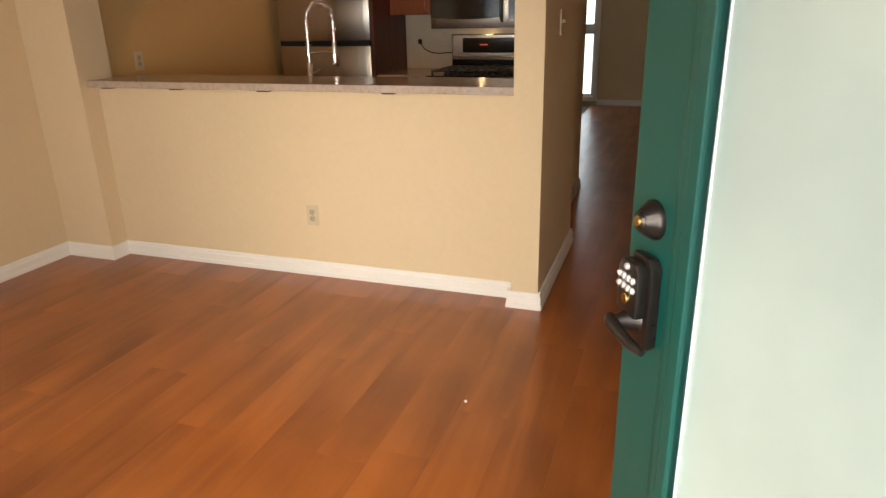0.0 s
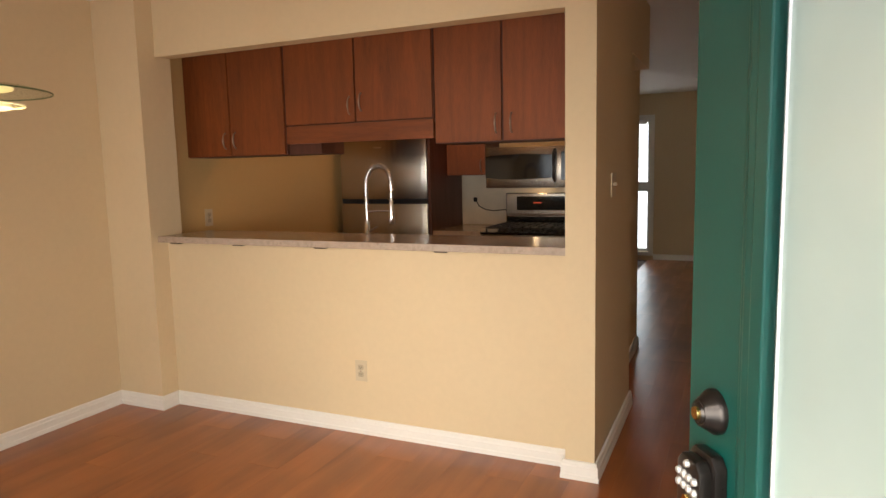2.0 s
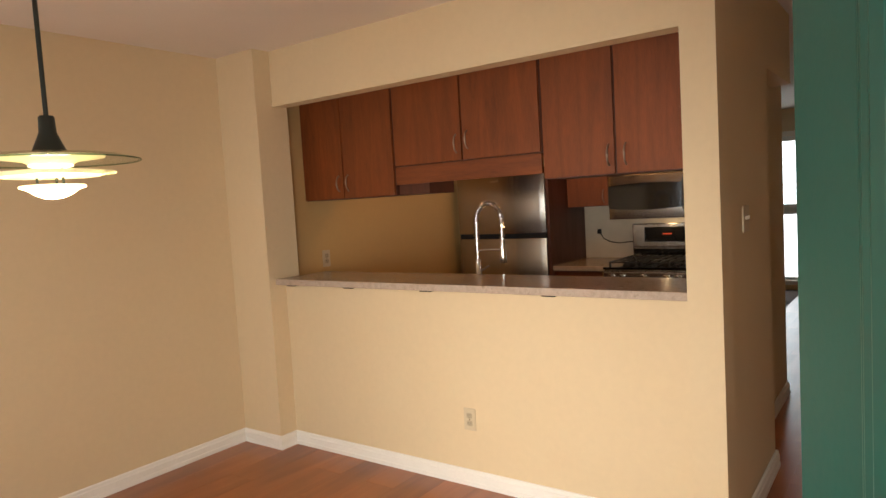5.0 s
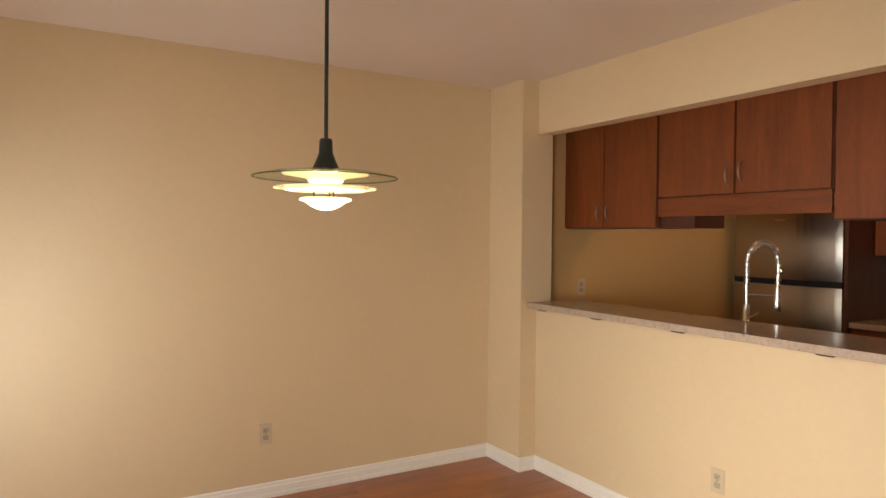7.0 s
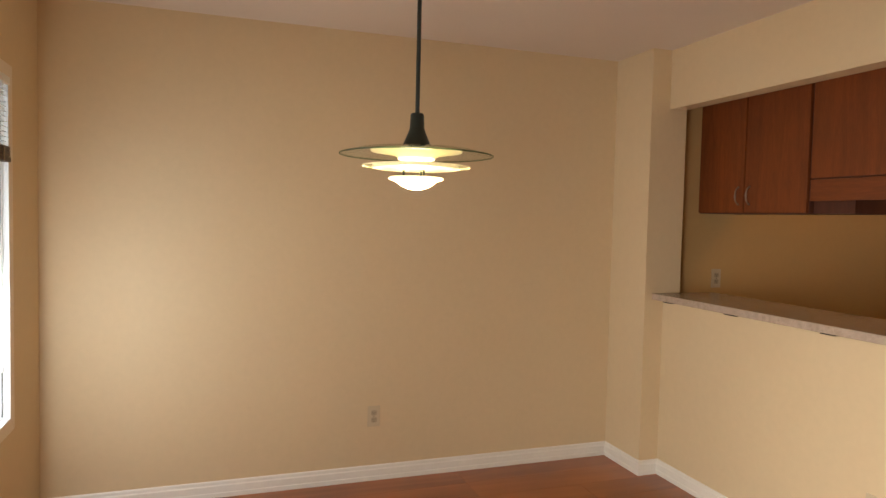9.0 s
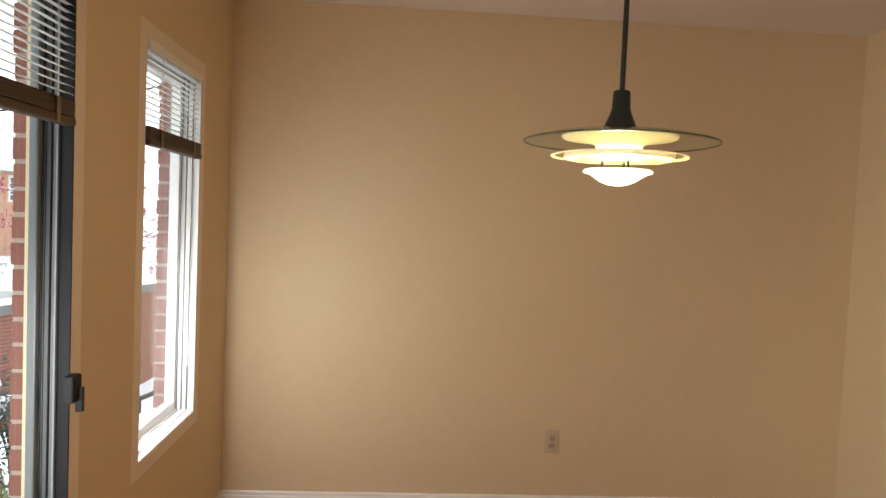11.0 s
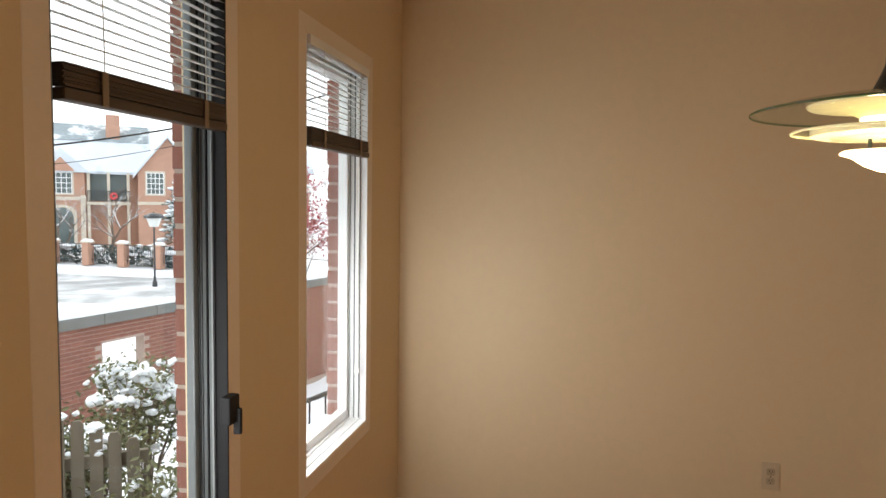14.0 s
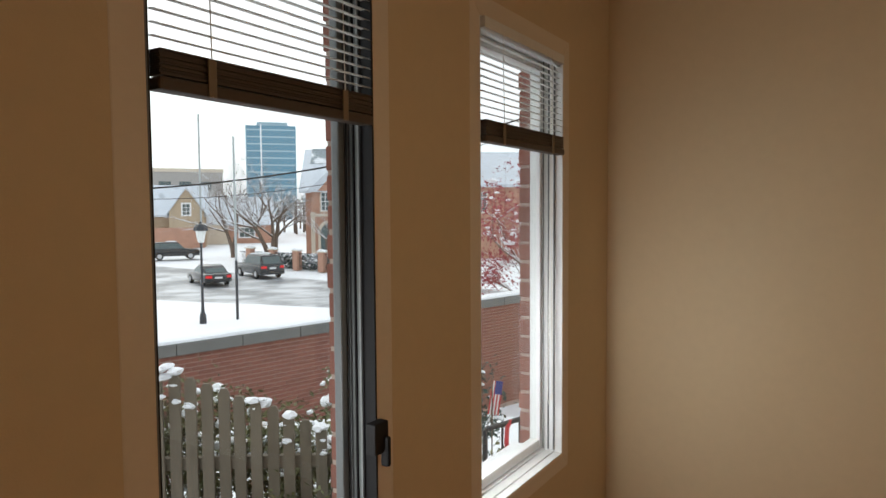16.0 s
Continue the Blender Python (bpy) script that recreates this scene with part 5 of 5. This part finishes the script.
octi = [(0.38 * math.cos(radians(22.5 + 45 * i)), 0.38 * math.sin(radians(22.5 + 45 * i))) for i in range(8)]
sg = part("border", extrude_poly(octo, 0, 0.006, m=pose(0, 0.0, 1.5, 90)), WHITEP, t)
part("face", extrude_poly(octi, 0.0062, 0.009, m=pose(0, 0.0, 1.5, 90)), STOPRED, t)
fc = bpy.data.curves.new("letters", "FONT")
fc.body, fc.size, fc.align_x, fc.align_y, fc.extrude = "STOP", 0.32, "CENTER", "CENTER", 0.002
fo_ = new("letters", fc)
fo_.data.materials.append(WHITEP)
fo_.parent = t
fo_.matrix_basis = pose(0, -0.012, 1.5, 90)


def pier(k, m):
    t = thing("brick_pier", "red brick fence pier with snowy stone cap", "pier", "fence piers", at=m)
    part("shaft", box(-0.28, 0.28, -0.28, 0.28, 0, 1.65, bevel=0.01), HOUSEBRICK, t)
    part("cap", box(-0.36, 0.36, -0.36, 0.36, 1.65, 1.75, bevel=0.02), CREAMSTONE, t)
    own = snow_lump(0.40, k, 0.4)
    bmesh.ops.translate(own, verts=own.verts[:], vec=(0, 0, 1.77))
    part("snow", own, SNOW, t, smooth=True)
    return t


first = None
yy = -26.0
k = 0
while yy > -48:
    x = -41.8
    m = pose(x, yy, ground_z(math.hypot(x - EX, yy - EY)) + 0.05)
    if first is None:
        first = pier(0, m)
    else:
        copy_thing(first, m)
    yy -= 2.95
    k += 1
t = thing("iron_fence", "black iron fence panels between brick piers", "fence")
for z in (0.35, 1.45):
    part("rail", box(-41.83, -41.77, -48, -26, ground_z(55) + 0.1 + z, ground_z(55) + 0.15 + z), POLEM, t)
bm = bmesh.new()
for i in range(150):
    y = -26 - i * 0.146
    box(-41.81, -41.79, y - 0.012, y + 0.012, ground_z(55) + 0.2, ground_z(55) + 1.62, bm)
part("bars", bm, POLEM, t)["kind"] = "stuff"
bm = bmesh.new()
rnd = random.Random(8)
t = thing("snowy_hedge", "low hedge behind the iron fence under snow", "hedge")
lv, sb = bmesh.new(), bmesh.new()
leaf_cloud(rnd, 3500, lambda: Vector((-43.2 + rnd.gauss(0, 0.4), rnd.uniform(-48, -27), ground_z(55) + rnd.uniform(0.0, 1.35))), 0.16, lv)
part("leaves", lv, NEEDLE, t)["kind"] = "stuff"
for i in range(90):
    own = snow_lump(rnd.uniform(0.2, 0.5), i, 0.4)
    bmesh.ops.translate(own, verts=own.verts[:], vec=(-43.0 + rnd.gauss(0, 0.35), rnd.uniform(-48, -27), ground_z(55) + rnd.uniform(0.8, 1.5)))
    merge(own, sb)
part("snow", sb, SNOW, t, smooth=True)["kind"] = "stuff"


# ---- houses ----
def far_window(parent, x0, x1, z0, z1, y, frame_mat, mull=2, rows=3):
    w = part("window", box(x0 - 0.16, x1 + 0.16, y - 0.06, y + 0.02, z0 - 0.16, z1 + 0.18, bevel=0.01), frame_mat, parent)
    part("glass", box(x0, x1, y - 0.075, y - 0.062, z0, z1), FARGLASS, w)
    bm = bmesh.new()
    for i in range(mull + 1):
        x = x0 + (x1 - x0) * i / mull
        box(x - 0.03, x + 0.03, y - 0.10, y - 0.076, z0, z1, bm)
    for i in range(rows + 1):
        z = z0 + (z1 - z0) * i / rows
        box(x0, x1, y - 0.099, y - 0.0765, z - 0.03, z + 0.03, bm)
    part("glazing_bars", bm, WHITEP, w)
    return w


def gable_block(parent, x0, x1, y0, y1, eave, ridge, wall, roof, along="x", over=0.35):
    part("wall", box(x0, x1, y0, y1, 0, eave), wall, parent)
    if along == "x":
        ym = (y0 + y1) / 2
        part("gable", extrude_poly([(y0, eave), (y1, eave), (ym, ridge)], x0, x1, m=Matrix(((0, 0, 1, 0), (1, 0, 0, 0), (0, 1, 0, 0), (0, 0, 0, 1)))), wall, parent)
        for s in (0, 1):
            ye = y0 - over if s == 0 else y1 + over
            drop = (ridge - eave) / (ym - y0) * over
            pts = [(ye, eave - drop + 0.02), (ym, ridge + 0.02), (ym, ridge + 0.28), (ye, eave - drop + 0.26)]
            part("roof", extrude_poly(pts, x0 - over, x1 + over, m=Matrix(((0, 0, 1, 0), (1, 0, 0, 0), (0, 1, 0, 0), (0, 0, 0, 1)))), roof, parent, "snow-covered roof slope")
    else:
        xm = (x0 + x1) / 2
        part("gable", extrude_poly([(x0, eave), (x1, eave), (xm, ridge)], -y1, -y0, m=pose(0, 0, 0, 90)), wall, parent)
        for s in (0, 1):
            xe = x0 - over if s == 0 else x1 + over
            drop = (ridge - eave) / (xm - x0) * over
            pts = [(xe, eave - drop + 0.02), (xm, ridge + 0.02), (xm, ridge + 0.28), (xe, eave - drop + 0.26)]
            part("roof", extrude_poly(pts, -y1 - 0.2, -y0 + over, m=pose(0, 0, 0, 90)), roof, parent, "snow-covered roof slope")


hs = thing("brick_house", "two-storey red brick house with snowy roofs and stone bay", "house", at=stand(218.0, 68))
gable_block(hs, -8.6, 0.6, 0, 10, 7.3, 11.4, HOUSEBRICK, GREYSNOW, "x", 0.6)
gable_block(hs, 0.0, 5.0, -2.0, 9, 7.0, 10.2, HOUSEBRICK, GREYSNOW, "y", 0.4)
for x0_, x1_, lo in ((-8.4, 1.0, 2.9),):
    zr = 7.62 + 0.82 * lo
    part("slate_patch", extrude_poly([(lo, zr), (5.0, 11.70), (5.0, 11.75), (lo, zr + 0.05)], x0_, x1_, m=Matrix(((0, 0, 1, 0), (1, 0, 0, 0), (0, 1, 0, 0), (0, 0, 0, 1)))), PATCHY, hs, "bare slate showing through the roof snow")
part("chimney", box(-2.7, -1.5, 3.2, 4.4, 9.5, 12.6, bevel=0.05), HOUSEBRICK, hs)
part("chimney", box(5.3, 7.2, -1.0, 1.0, 0, 11.2, bevel=0.05), HOUSEBRICK, hs)
part("wing_wall", box(5.0, 16.0, -0.5, 9, 0, 7.6), HOUSEBRICK, hs)
part("wing_roof", extrude_poly([(-1.1, 7.3), (4.0, 11.0), (4.0, 11.3), (-1.1, 7.6)], 5.0, 16.4, m=Matrix(((0, 0, 1, 0), (1, 0, 0, 0), (0, 1, 0, 0), (0, 0, 0, 1)))), GREYSNOW, hs)
part("downpipe", tube([(7.6, -0.6, 0.0), (7.6, -0.6, 7.3)], 0.10, 8), CREAMSTONE, hs)
bay = part("bay", box(-7.9, -4.3, -1.2, 0.02, 0, 7.0, bevel=0.03), HOUSEBRICK, hs, "projecting bay with stone frame")
gb = part("bay_gable", extrude_poly([(-8.4, 6.9), (-3.8, 6.9), (-6.1, 9.0)], 0.0, 1.6, m=pose(0, 0, 0, 90)), GREYSNOW, hs)
part("bay_gable_face", extrude_poly([(-7.2, 7.0), (-5.0, 7.0), (-6.1, 8.2)], 1.6, 1.66, m=pose(0, 0, 0, 90)), HOUSEBRICK, hs)
far_window(hs, -6.9, -5.3, 5.05, 6.85, -1.2, CREAMSTONE, 4, 4)
for x in (-7.75, -4.45):
    part("stone_quoin", box(x - 0.2, x + 0.2, -1.27, -1.19, 0, 4.9, bevel=0.02), CREAMSTONE, hs)
part("stone_band", box(-8.0, -4.2, -1.3, -1.19, 4.45, 4.75, bevel=0.02), CREAMSTONE, hs)
arch = [(-7.0, 0.3), (-5.2, 0.3), (-5.2, 2.9)] + [(-6.1 + 0.9 * math.cos(radians(i * 18)), 2.9 + 0.9 * math.sin(radians(i * 18))) for i in range(1, 10)] + [(-7.0, 2.9)]
part("stone_arch", extrude_poly([(-6.1 + (x + 6.1) * 1.28, z * 1.07) for x, z in arch], 1.19, 1.27, m=pose(0, 0, 0, 90)), CREAMSTONE, hs)
part("arched_glass", extrude_poly(arch, 1.272, 1.29, m=pose(0, 0, 0, 90)), FARGLASS, hs)
# flat dark sheet on the wall in place of the balcony recess's shade
part("recess_shade", box(-4.1, -0.7, -0.03, 0.0, 4.4, 7.0), FARGLASS, hs)
part("balcony_slab", box(-4.2, -0.6, -1.3, 0.0, 4.05, 4.3, bevel=0.02), CREAMSTONE, hs)
bm = bmesh.new()
for i in range(24):
    x = -4.1 + i * 0.148
    box(x - 0.02, x + 0.02, -1.25, -1.21, 4.3, 5.25, bm)
box(-4.15, -0.65, -1.27, -1.19, 5.25, 5.33, bm)
part("balcony_rail", bm, POLEM, hs)
for x in (-4.0, -2.4, -0.8):
    part("balcony_post", box(x - 0.12, x + 0.12, -1.2, -0.96, 0, 7.0, bevel=0.02), CREAMSTONE, hs)
part("wreath", lathe([(0.22, -0.06), (0.34, 0.0), (0.22, 0.06), (0.12, 0.0), (0.22, -0.06)], 16, m=pose(-2.0, -1.3, 4.85, 90)), REDM, hs, "red wreath on the balcony rail")
far_window(hs, 0.75, 2.15, 5.1, 7.0, -2.0, CREAMSTONE, 4, 4)
far_window(hs, 2.9, 3.9, 1.2, 3.2, -2.0, CREAMSTONE, 3, 3)
far_window(hs, 8.4, 9.8, 4.8, 6.8, -0.5, CREAMSTONE, 3, 4)
part("stone_band", box(-0.05, 5.05, -2.1, -1.98, 4.1, 4.4), CREAMSTONE, hs)

hl = thing("tan_house", "tan house with snowy gable roof across the street", "house", at=stand(236.0, 92))
gable_block(hl, -9, 4.5, 0, 8, 4.4, 7.9, YELLOWHOUSE, GREYSNOW, "x", 0.5)
gable_block(hl, 0.0, 4.2, -1.6, 6, 4.6, 7.6, YELLOWHOUSE, GREYSNOW, "y", 0.4)
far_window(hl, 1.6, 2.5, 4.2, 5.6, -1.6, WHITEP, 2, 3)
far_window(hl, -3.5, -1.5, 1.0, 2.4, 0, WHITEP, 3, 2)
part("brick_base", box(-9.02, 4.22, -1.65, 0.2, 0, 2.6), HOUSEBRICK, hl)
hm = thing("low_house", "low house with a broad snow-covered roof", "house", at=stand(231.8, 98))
gable_block(hm, -4.5, 6.5, 0, 9, 2.9, 6.4, HOUSEBRICK, GREYSNOW, "x", 0.5)
part("porch", box(-3.0, 0.5, -1.6, 0, 0, 2.6), CREAMSTONE, hm)
far_window(hm, 2.0, 4.0, 0.9, 2.2, 0, WHITEP, 3, 2)
hg = thing("grey_building", "long flat-roofed grey concrete building", "building", at=stand(236.0, 165))
part("wall", box(-28, 12.0, 0, 20, 0, 12.6), CONCRETE, hg)
part("parapet", box(-28.2, 12.2, -0.2, 20.2, 12.6, 13.4), CREAMSTONE, hg)
for i in range(8):
    x = -24 + i * 4.4
    w = part("window", box(x, x + 2.6, -0.08, 0.0, 8.4, 10.4), FARGLASS, hg)
ho = thing("dark_roof_house", "distant house with dark slate roof", "house", at=stand(222.6, 112))
gable_block(ho, -5, 5, 0, 9, 6.0, 10.5, HOUSEBRICK, PATCHY, "x", 0.5)

tw = thing("office_tower", "tall blue glass office tower", "building", at=stand(227.95, 320) @ pose(0, 0, 3.0))
part("curtain_wall", box(-11.2, 11.2, 0, 22, -5, 40.5), TOWERGLASS, tw)
for i in range(12):
    part("floor_band", box(-11.35, 11.35, -0.15, 22.1, 2.5 + i * 3.25, 3.1 + i * 3.25), TOWERBAND, tw)
part("corner_pier", box(-11.5, -11.0, -0.4, 0.1, -5, 41.0), TOWERBAND, tw)
part("corner_pier", box(-4.9, -4.3, -0.4, 0.1, -5, 41.0), WHITEP, tw)
part("roof_plant", box(-6.5, 7.5, 4, 18, 40.5, 42.6), TOWERBAND, tw)


# ---- cars ----
def car(name, label, m, length, width, height, suv):
    t = thing(name, label, "car", at=m)
    L2 = length / 2
    belt = height * (0.60 if suv else 0.62)
    if suv:
        prof = [(-L2, 0.35), (L2 - 0.05, 0.35), (L2, 0.75), (L2 - 0.1, belt - 0.08), (L2 * 0.45, belt + 0.02), (-L2 + 0.08, belt + 0.05), (-L2, 0.8)]
        roof = [(L2 * 0.42, belt), (L2 * 0.12, height - 0.03), (-L2 * 0.2, height), (-L2 + 0.32, height - 0.05), (-L2 + 0.08, belt)]
    else:
        prof = [(-L2 + 0.03, 0.3), (L2 - 0.05, 0.3), (L2, 0.6), (L2 - 0.2, belt - 0.13), (L2 * 0.42, belt), (-L2 * 0.62, belt + 0.03), (-L2 + 0.05, belt - 0.02), (-L2, 0.62)]
        roof = [(L2 * 0.42, belt - 0.01), (L2 * 0.02, height - 0.02), (-L2 * 0.22, height), (-L2 * 0.45, height - 0.07), (-L2 * 0.78, belt)]
    tilt = pose(0, 0, 0, 90)
    part("body", extrude_poly(prof, -width / 2, width / 2, m=tilt, bevel=0.06), CARBLACK, t, smooth=True)
    cab = extrude_poly(roof, -width / 2 + 0.1, width / 2 - 0.1, m=tilt, bevel=0.05)
    for v in cab.verts:
        if v.co.z > belt + 0.1:
            v.co.y *= 0.86
    part("cabin", cab, CARBLACK, t, smooth=True)
    xs = [x for x, _ in roof]
    for s in (-1, 1):
        g = [(roof[0][0] * 0.9, belt + 0.03), (roof[1][0], height - 0.12), (roof[3][0], height - 0.14), (roof[4][0] * 0.9, belt + 0.05)]
        gb_ = extrude_poly(g, -0.006, 0.006, m=pose(0, s * (width / 2 - 0.12), 0, 90))
        for v in gb_.verts:
            v.co.y -= s * 0.09 * (v.co.z - belt) / (height - belt) - s * 0.03
        part("side_window", gb_, FARGLASS, t)
    part("rear_window", box(-0.01, 0.01, -width * 0.36, width * 0.36, 0, (height - belt) * 0.75, bevel=0.004), FARGLASS, t, at=pose(roof[4][0] + (0.02 if suv else 0.10), 0, belt + 0.05, 0, 18 if suv else 48))
    part("snow", box(-L2 * 0.3, L2 * 0.1, -width * 0.33, width * 0.33, height - 0.01, height + 0.05, bevel=0.02), SNOW, t, "thin snow on the roof") if suv else None
    for s in (-1, 1):
        part("tail_lamp", box(-L2 - 0.012, -L2 + 0.16, s * width * 0.36 - 0.22, s * width * 0.36 + 0.14 * (s > 0) + 0.08, belt - 0.30, belt - 0.12, bevel=0.02), TAIL, t)
    part("number_plate", box(-L2 - 0.014, -L2 + 0.01, -0.26, 0.26, belt - 0.36, belt - 0.22), WHITEP, t)
    part("bumper", box(-L2 - 0.05, -L2 + 0.12, -width / 2 + 0.05, width / 2 - 0.05, 0.34, 0.56, bevel=0.03), CARBLACK, t)
    r = 0.37 if suv else 0.32
    for wx in (L2 * 0.62, -L2 * 0.60):
        for s in (-1, 1):
            w = part("wheel", lathe([(r * 0.6, -0.11), (r * 0.95, -0.11), (r, -0.08), (r, 0.08), (r * 0.95, 0.11), (r * 0.6, 0.11)], 24, m=pose(wx, s * (width / 2 - 0.09), r, 90)), TYRE, t, smooth=True)
            part("rim", lathe([(0, 0.09), (r * 0.25, 0.10), (r * 0.58, 0.115), (r * 0.62, 0.10), (r * 0.62, -0.1), (0, -0.1)], 18, m=pose(wx, s * (width / 2 - 0.085), r, 90 * -s)), RIM, w, smooth=True)
    return t


def on_road(az, d, turn):
    x, y = out(az, d)
    return pose(x, y, ground_z(d) + 0.10, 0, 0, turn)


car("sedan_car", "black sedan with red tail lamps on the wet road", on_road(233.1, 50.5, -112), 4.7, 1.85, 1.45, False)
car("suv_car", "black sport utility car at the snowy kerb", on_road(229.1, 54.0, -108), 4.9, 1.95, 1.85, True)
car("suv_car", "dark sport utility car parked across the street", on_road(235.7, 73, 150), 4.8, 1.95, 1.8, True)

# ---- stair rail and flag in the garden ----
t = thing("metal_railing", "black metal stair railing wrapped with red tape", "railing")
ra, rb = Vector((*out(209.3, 3.9), 0)), Vector((*out(200.5, 4.1), 0))
za, zb = 0.14, 0.30
part("top_rail", tube([(ra.x, ra.y, za), (rb.x, rb.y, zb)], 0.016, 8), POLEM, t)
part("bottom_rail", tube([(ra.x, ra.y, za - 0.8), (rb.x, rb.y, zb - 0.8)], 0.012, 8), POLEM, t)
for i in range(7):
    p = ra.lerp(rb, i / 6)
    z = za + (zb - za) * i / 6
    part("baluster", tube([(p.x, p.y, z - (1.39 + 0.02 if i in (0, 6) else 0.8)), (p.x, p.y, z)], 0.016 if i in (0, 6) else 0.007, 6), POLEM, t)
p = ra.lerp(rb, 0.25)
part("red_tape", tube([(p.x, p.y, 0.19), (p.x + 0.03, p.y - 0.01, 0.15), (p.x + 0.06, p.y, 0.07), (p.x + 0.02, p.y, -0.1), (p.x - 0.02, p.y, -0.35)], 0.014, 6), REDM, t, "red tape tied to the rail")
t = thing("small_flag", "small striped garden flag on a thin stick", "flag")
fx_, fy_ = out(208.9, 4.9)
part("stick", tube([(fx_, fy_, -1.26), (fx_ - 0.02, fy_, 0.2)], 0.005, 6), BARK, t)
fl = Matrix.Translation((fx_ - 0.02, fy_, 0.18)) @ Matrix.Rotation(radians(120), 4, "Z") @ Matrix.Rotation(radians(8), 4, "Y")
for i in range(7):
    part("stripe", box(i * 0.012, i * 0.012 + 0.0115, -0.002, 0.002, -0.26, 0.0), REDM if i % 2 == 0 else WHITEP, t, at=fl)
part("canton", box(0.03, 0.083, -0.003, 0.003, -0.10, 0.001), BLUEM, t, at=fl)


# ---- bricks of the garden wall and the window returns ----
def brick_mesh(l, w, h):
    return mesh_of("brick", box(-l / 2, l / 2, -w / 2, w / 2, -h / 2, h / 2, bevel=0.003, seg=1), BRICKM)


rnd = random.Random(17)
full = brick_mesh(0.193, 0.02, 0.057)
rest = bmesh.new()
row = 0
z = GTOP - 0.17 - 0.038
while z > -2.7:
    x = -2.0 + (0.1 if row % 2 else 0.0)
    while x < 11.8:
        hole = OP0 - 0.1 < x < OP1 + 0.1 and OPZ[0] - 0.03 < z < OPZ[1] + 0.03
        if not hole:
            y = -0.196 + rnd.uniform(-0.0025, 0.0015)
            if row < 10 and -0.6 < x < 5.4:
                o = new("brick", full)
                o.parent = gw
                o.matrix_basis = pose(x, y, z, 0, 0, rnd.uniform(-0.3, 0.3))
            else:
                box(x - 0.0965, x + 0.0965, y - 0.01, y + 0.01, z - 0.0285, z + 0.0285, rest)
        x += 0.203
    z -= 0.067
    row += 1
o = part("brick_field", rest, BRICKI, gw)
o["kind"] = "stuff"
jamb = brick_mesh(0.19, 0.050, 0.057)
for a in (W1[0], W2[0] - 0.03):
    z = WZ[0] + 0.03
    while z < WZ[1] + 0.02:
        o = new("brick", jamb)
        o.parent = skin
        o.matrix_basis = pose(a - 0.002 - 0.095 + rnd.uniform(-0.001, 0.002), -0.260 + rnd.uniform(-0.003, 0.003), z)
        z += 0.067

# ---- floor planks ----
bm = box(XL - 0.1, XR + 1.1, YE - 0.16, YF + 0.1, -0.1, -0.012)
box(XL - 0.1, DX0 - 0.03, YW - 0.1, YE - 0.16, -0.1, -0.012, bm)
floor = structure("floor", bm, SUB, "reddish brown wooden plank floor")
PW = 0.19
rnd = random.Random(5)
plank_mesh = {}


def plank(length):
    key = round(length, 3)
    if key not in plank_mesh:
        plank_mesh[key] = mesh_of("plank", box(-PW / 2 + 0.0001, PW / 2 - 0.0001, -key / 2 + 0.0001, key / 2 - 0.0001, -0.012, 0.0, bevel=0.0004, seg=1), FLOOR)
    return plank_mesh[key]


x = XL + PW / 2
while x < XR + 0.1:
    far = x > -0.6
    y = YE - 0.14 if x > DX0 - 0.15 else YW
    ln = rnd.choice((0.3, 0.6, 0.9, 1.2))
    while y < (YF if far else 7.0):
        o = new("plank", plank(ln))
        o.parent = floor
        o.location = (x, y + ln / 2, 0)
        y += ln
        ln = 1.2
    x += PW
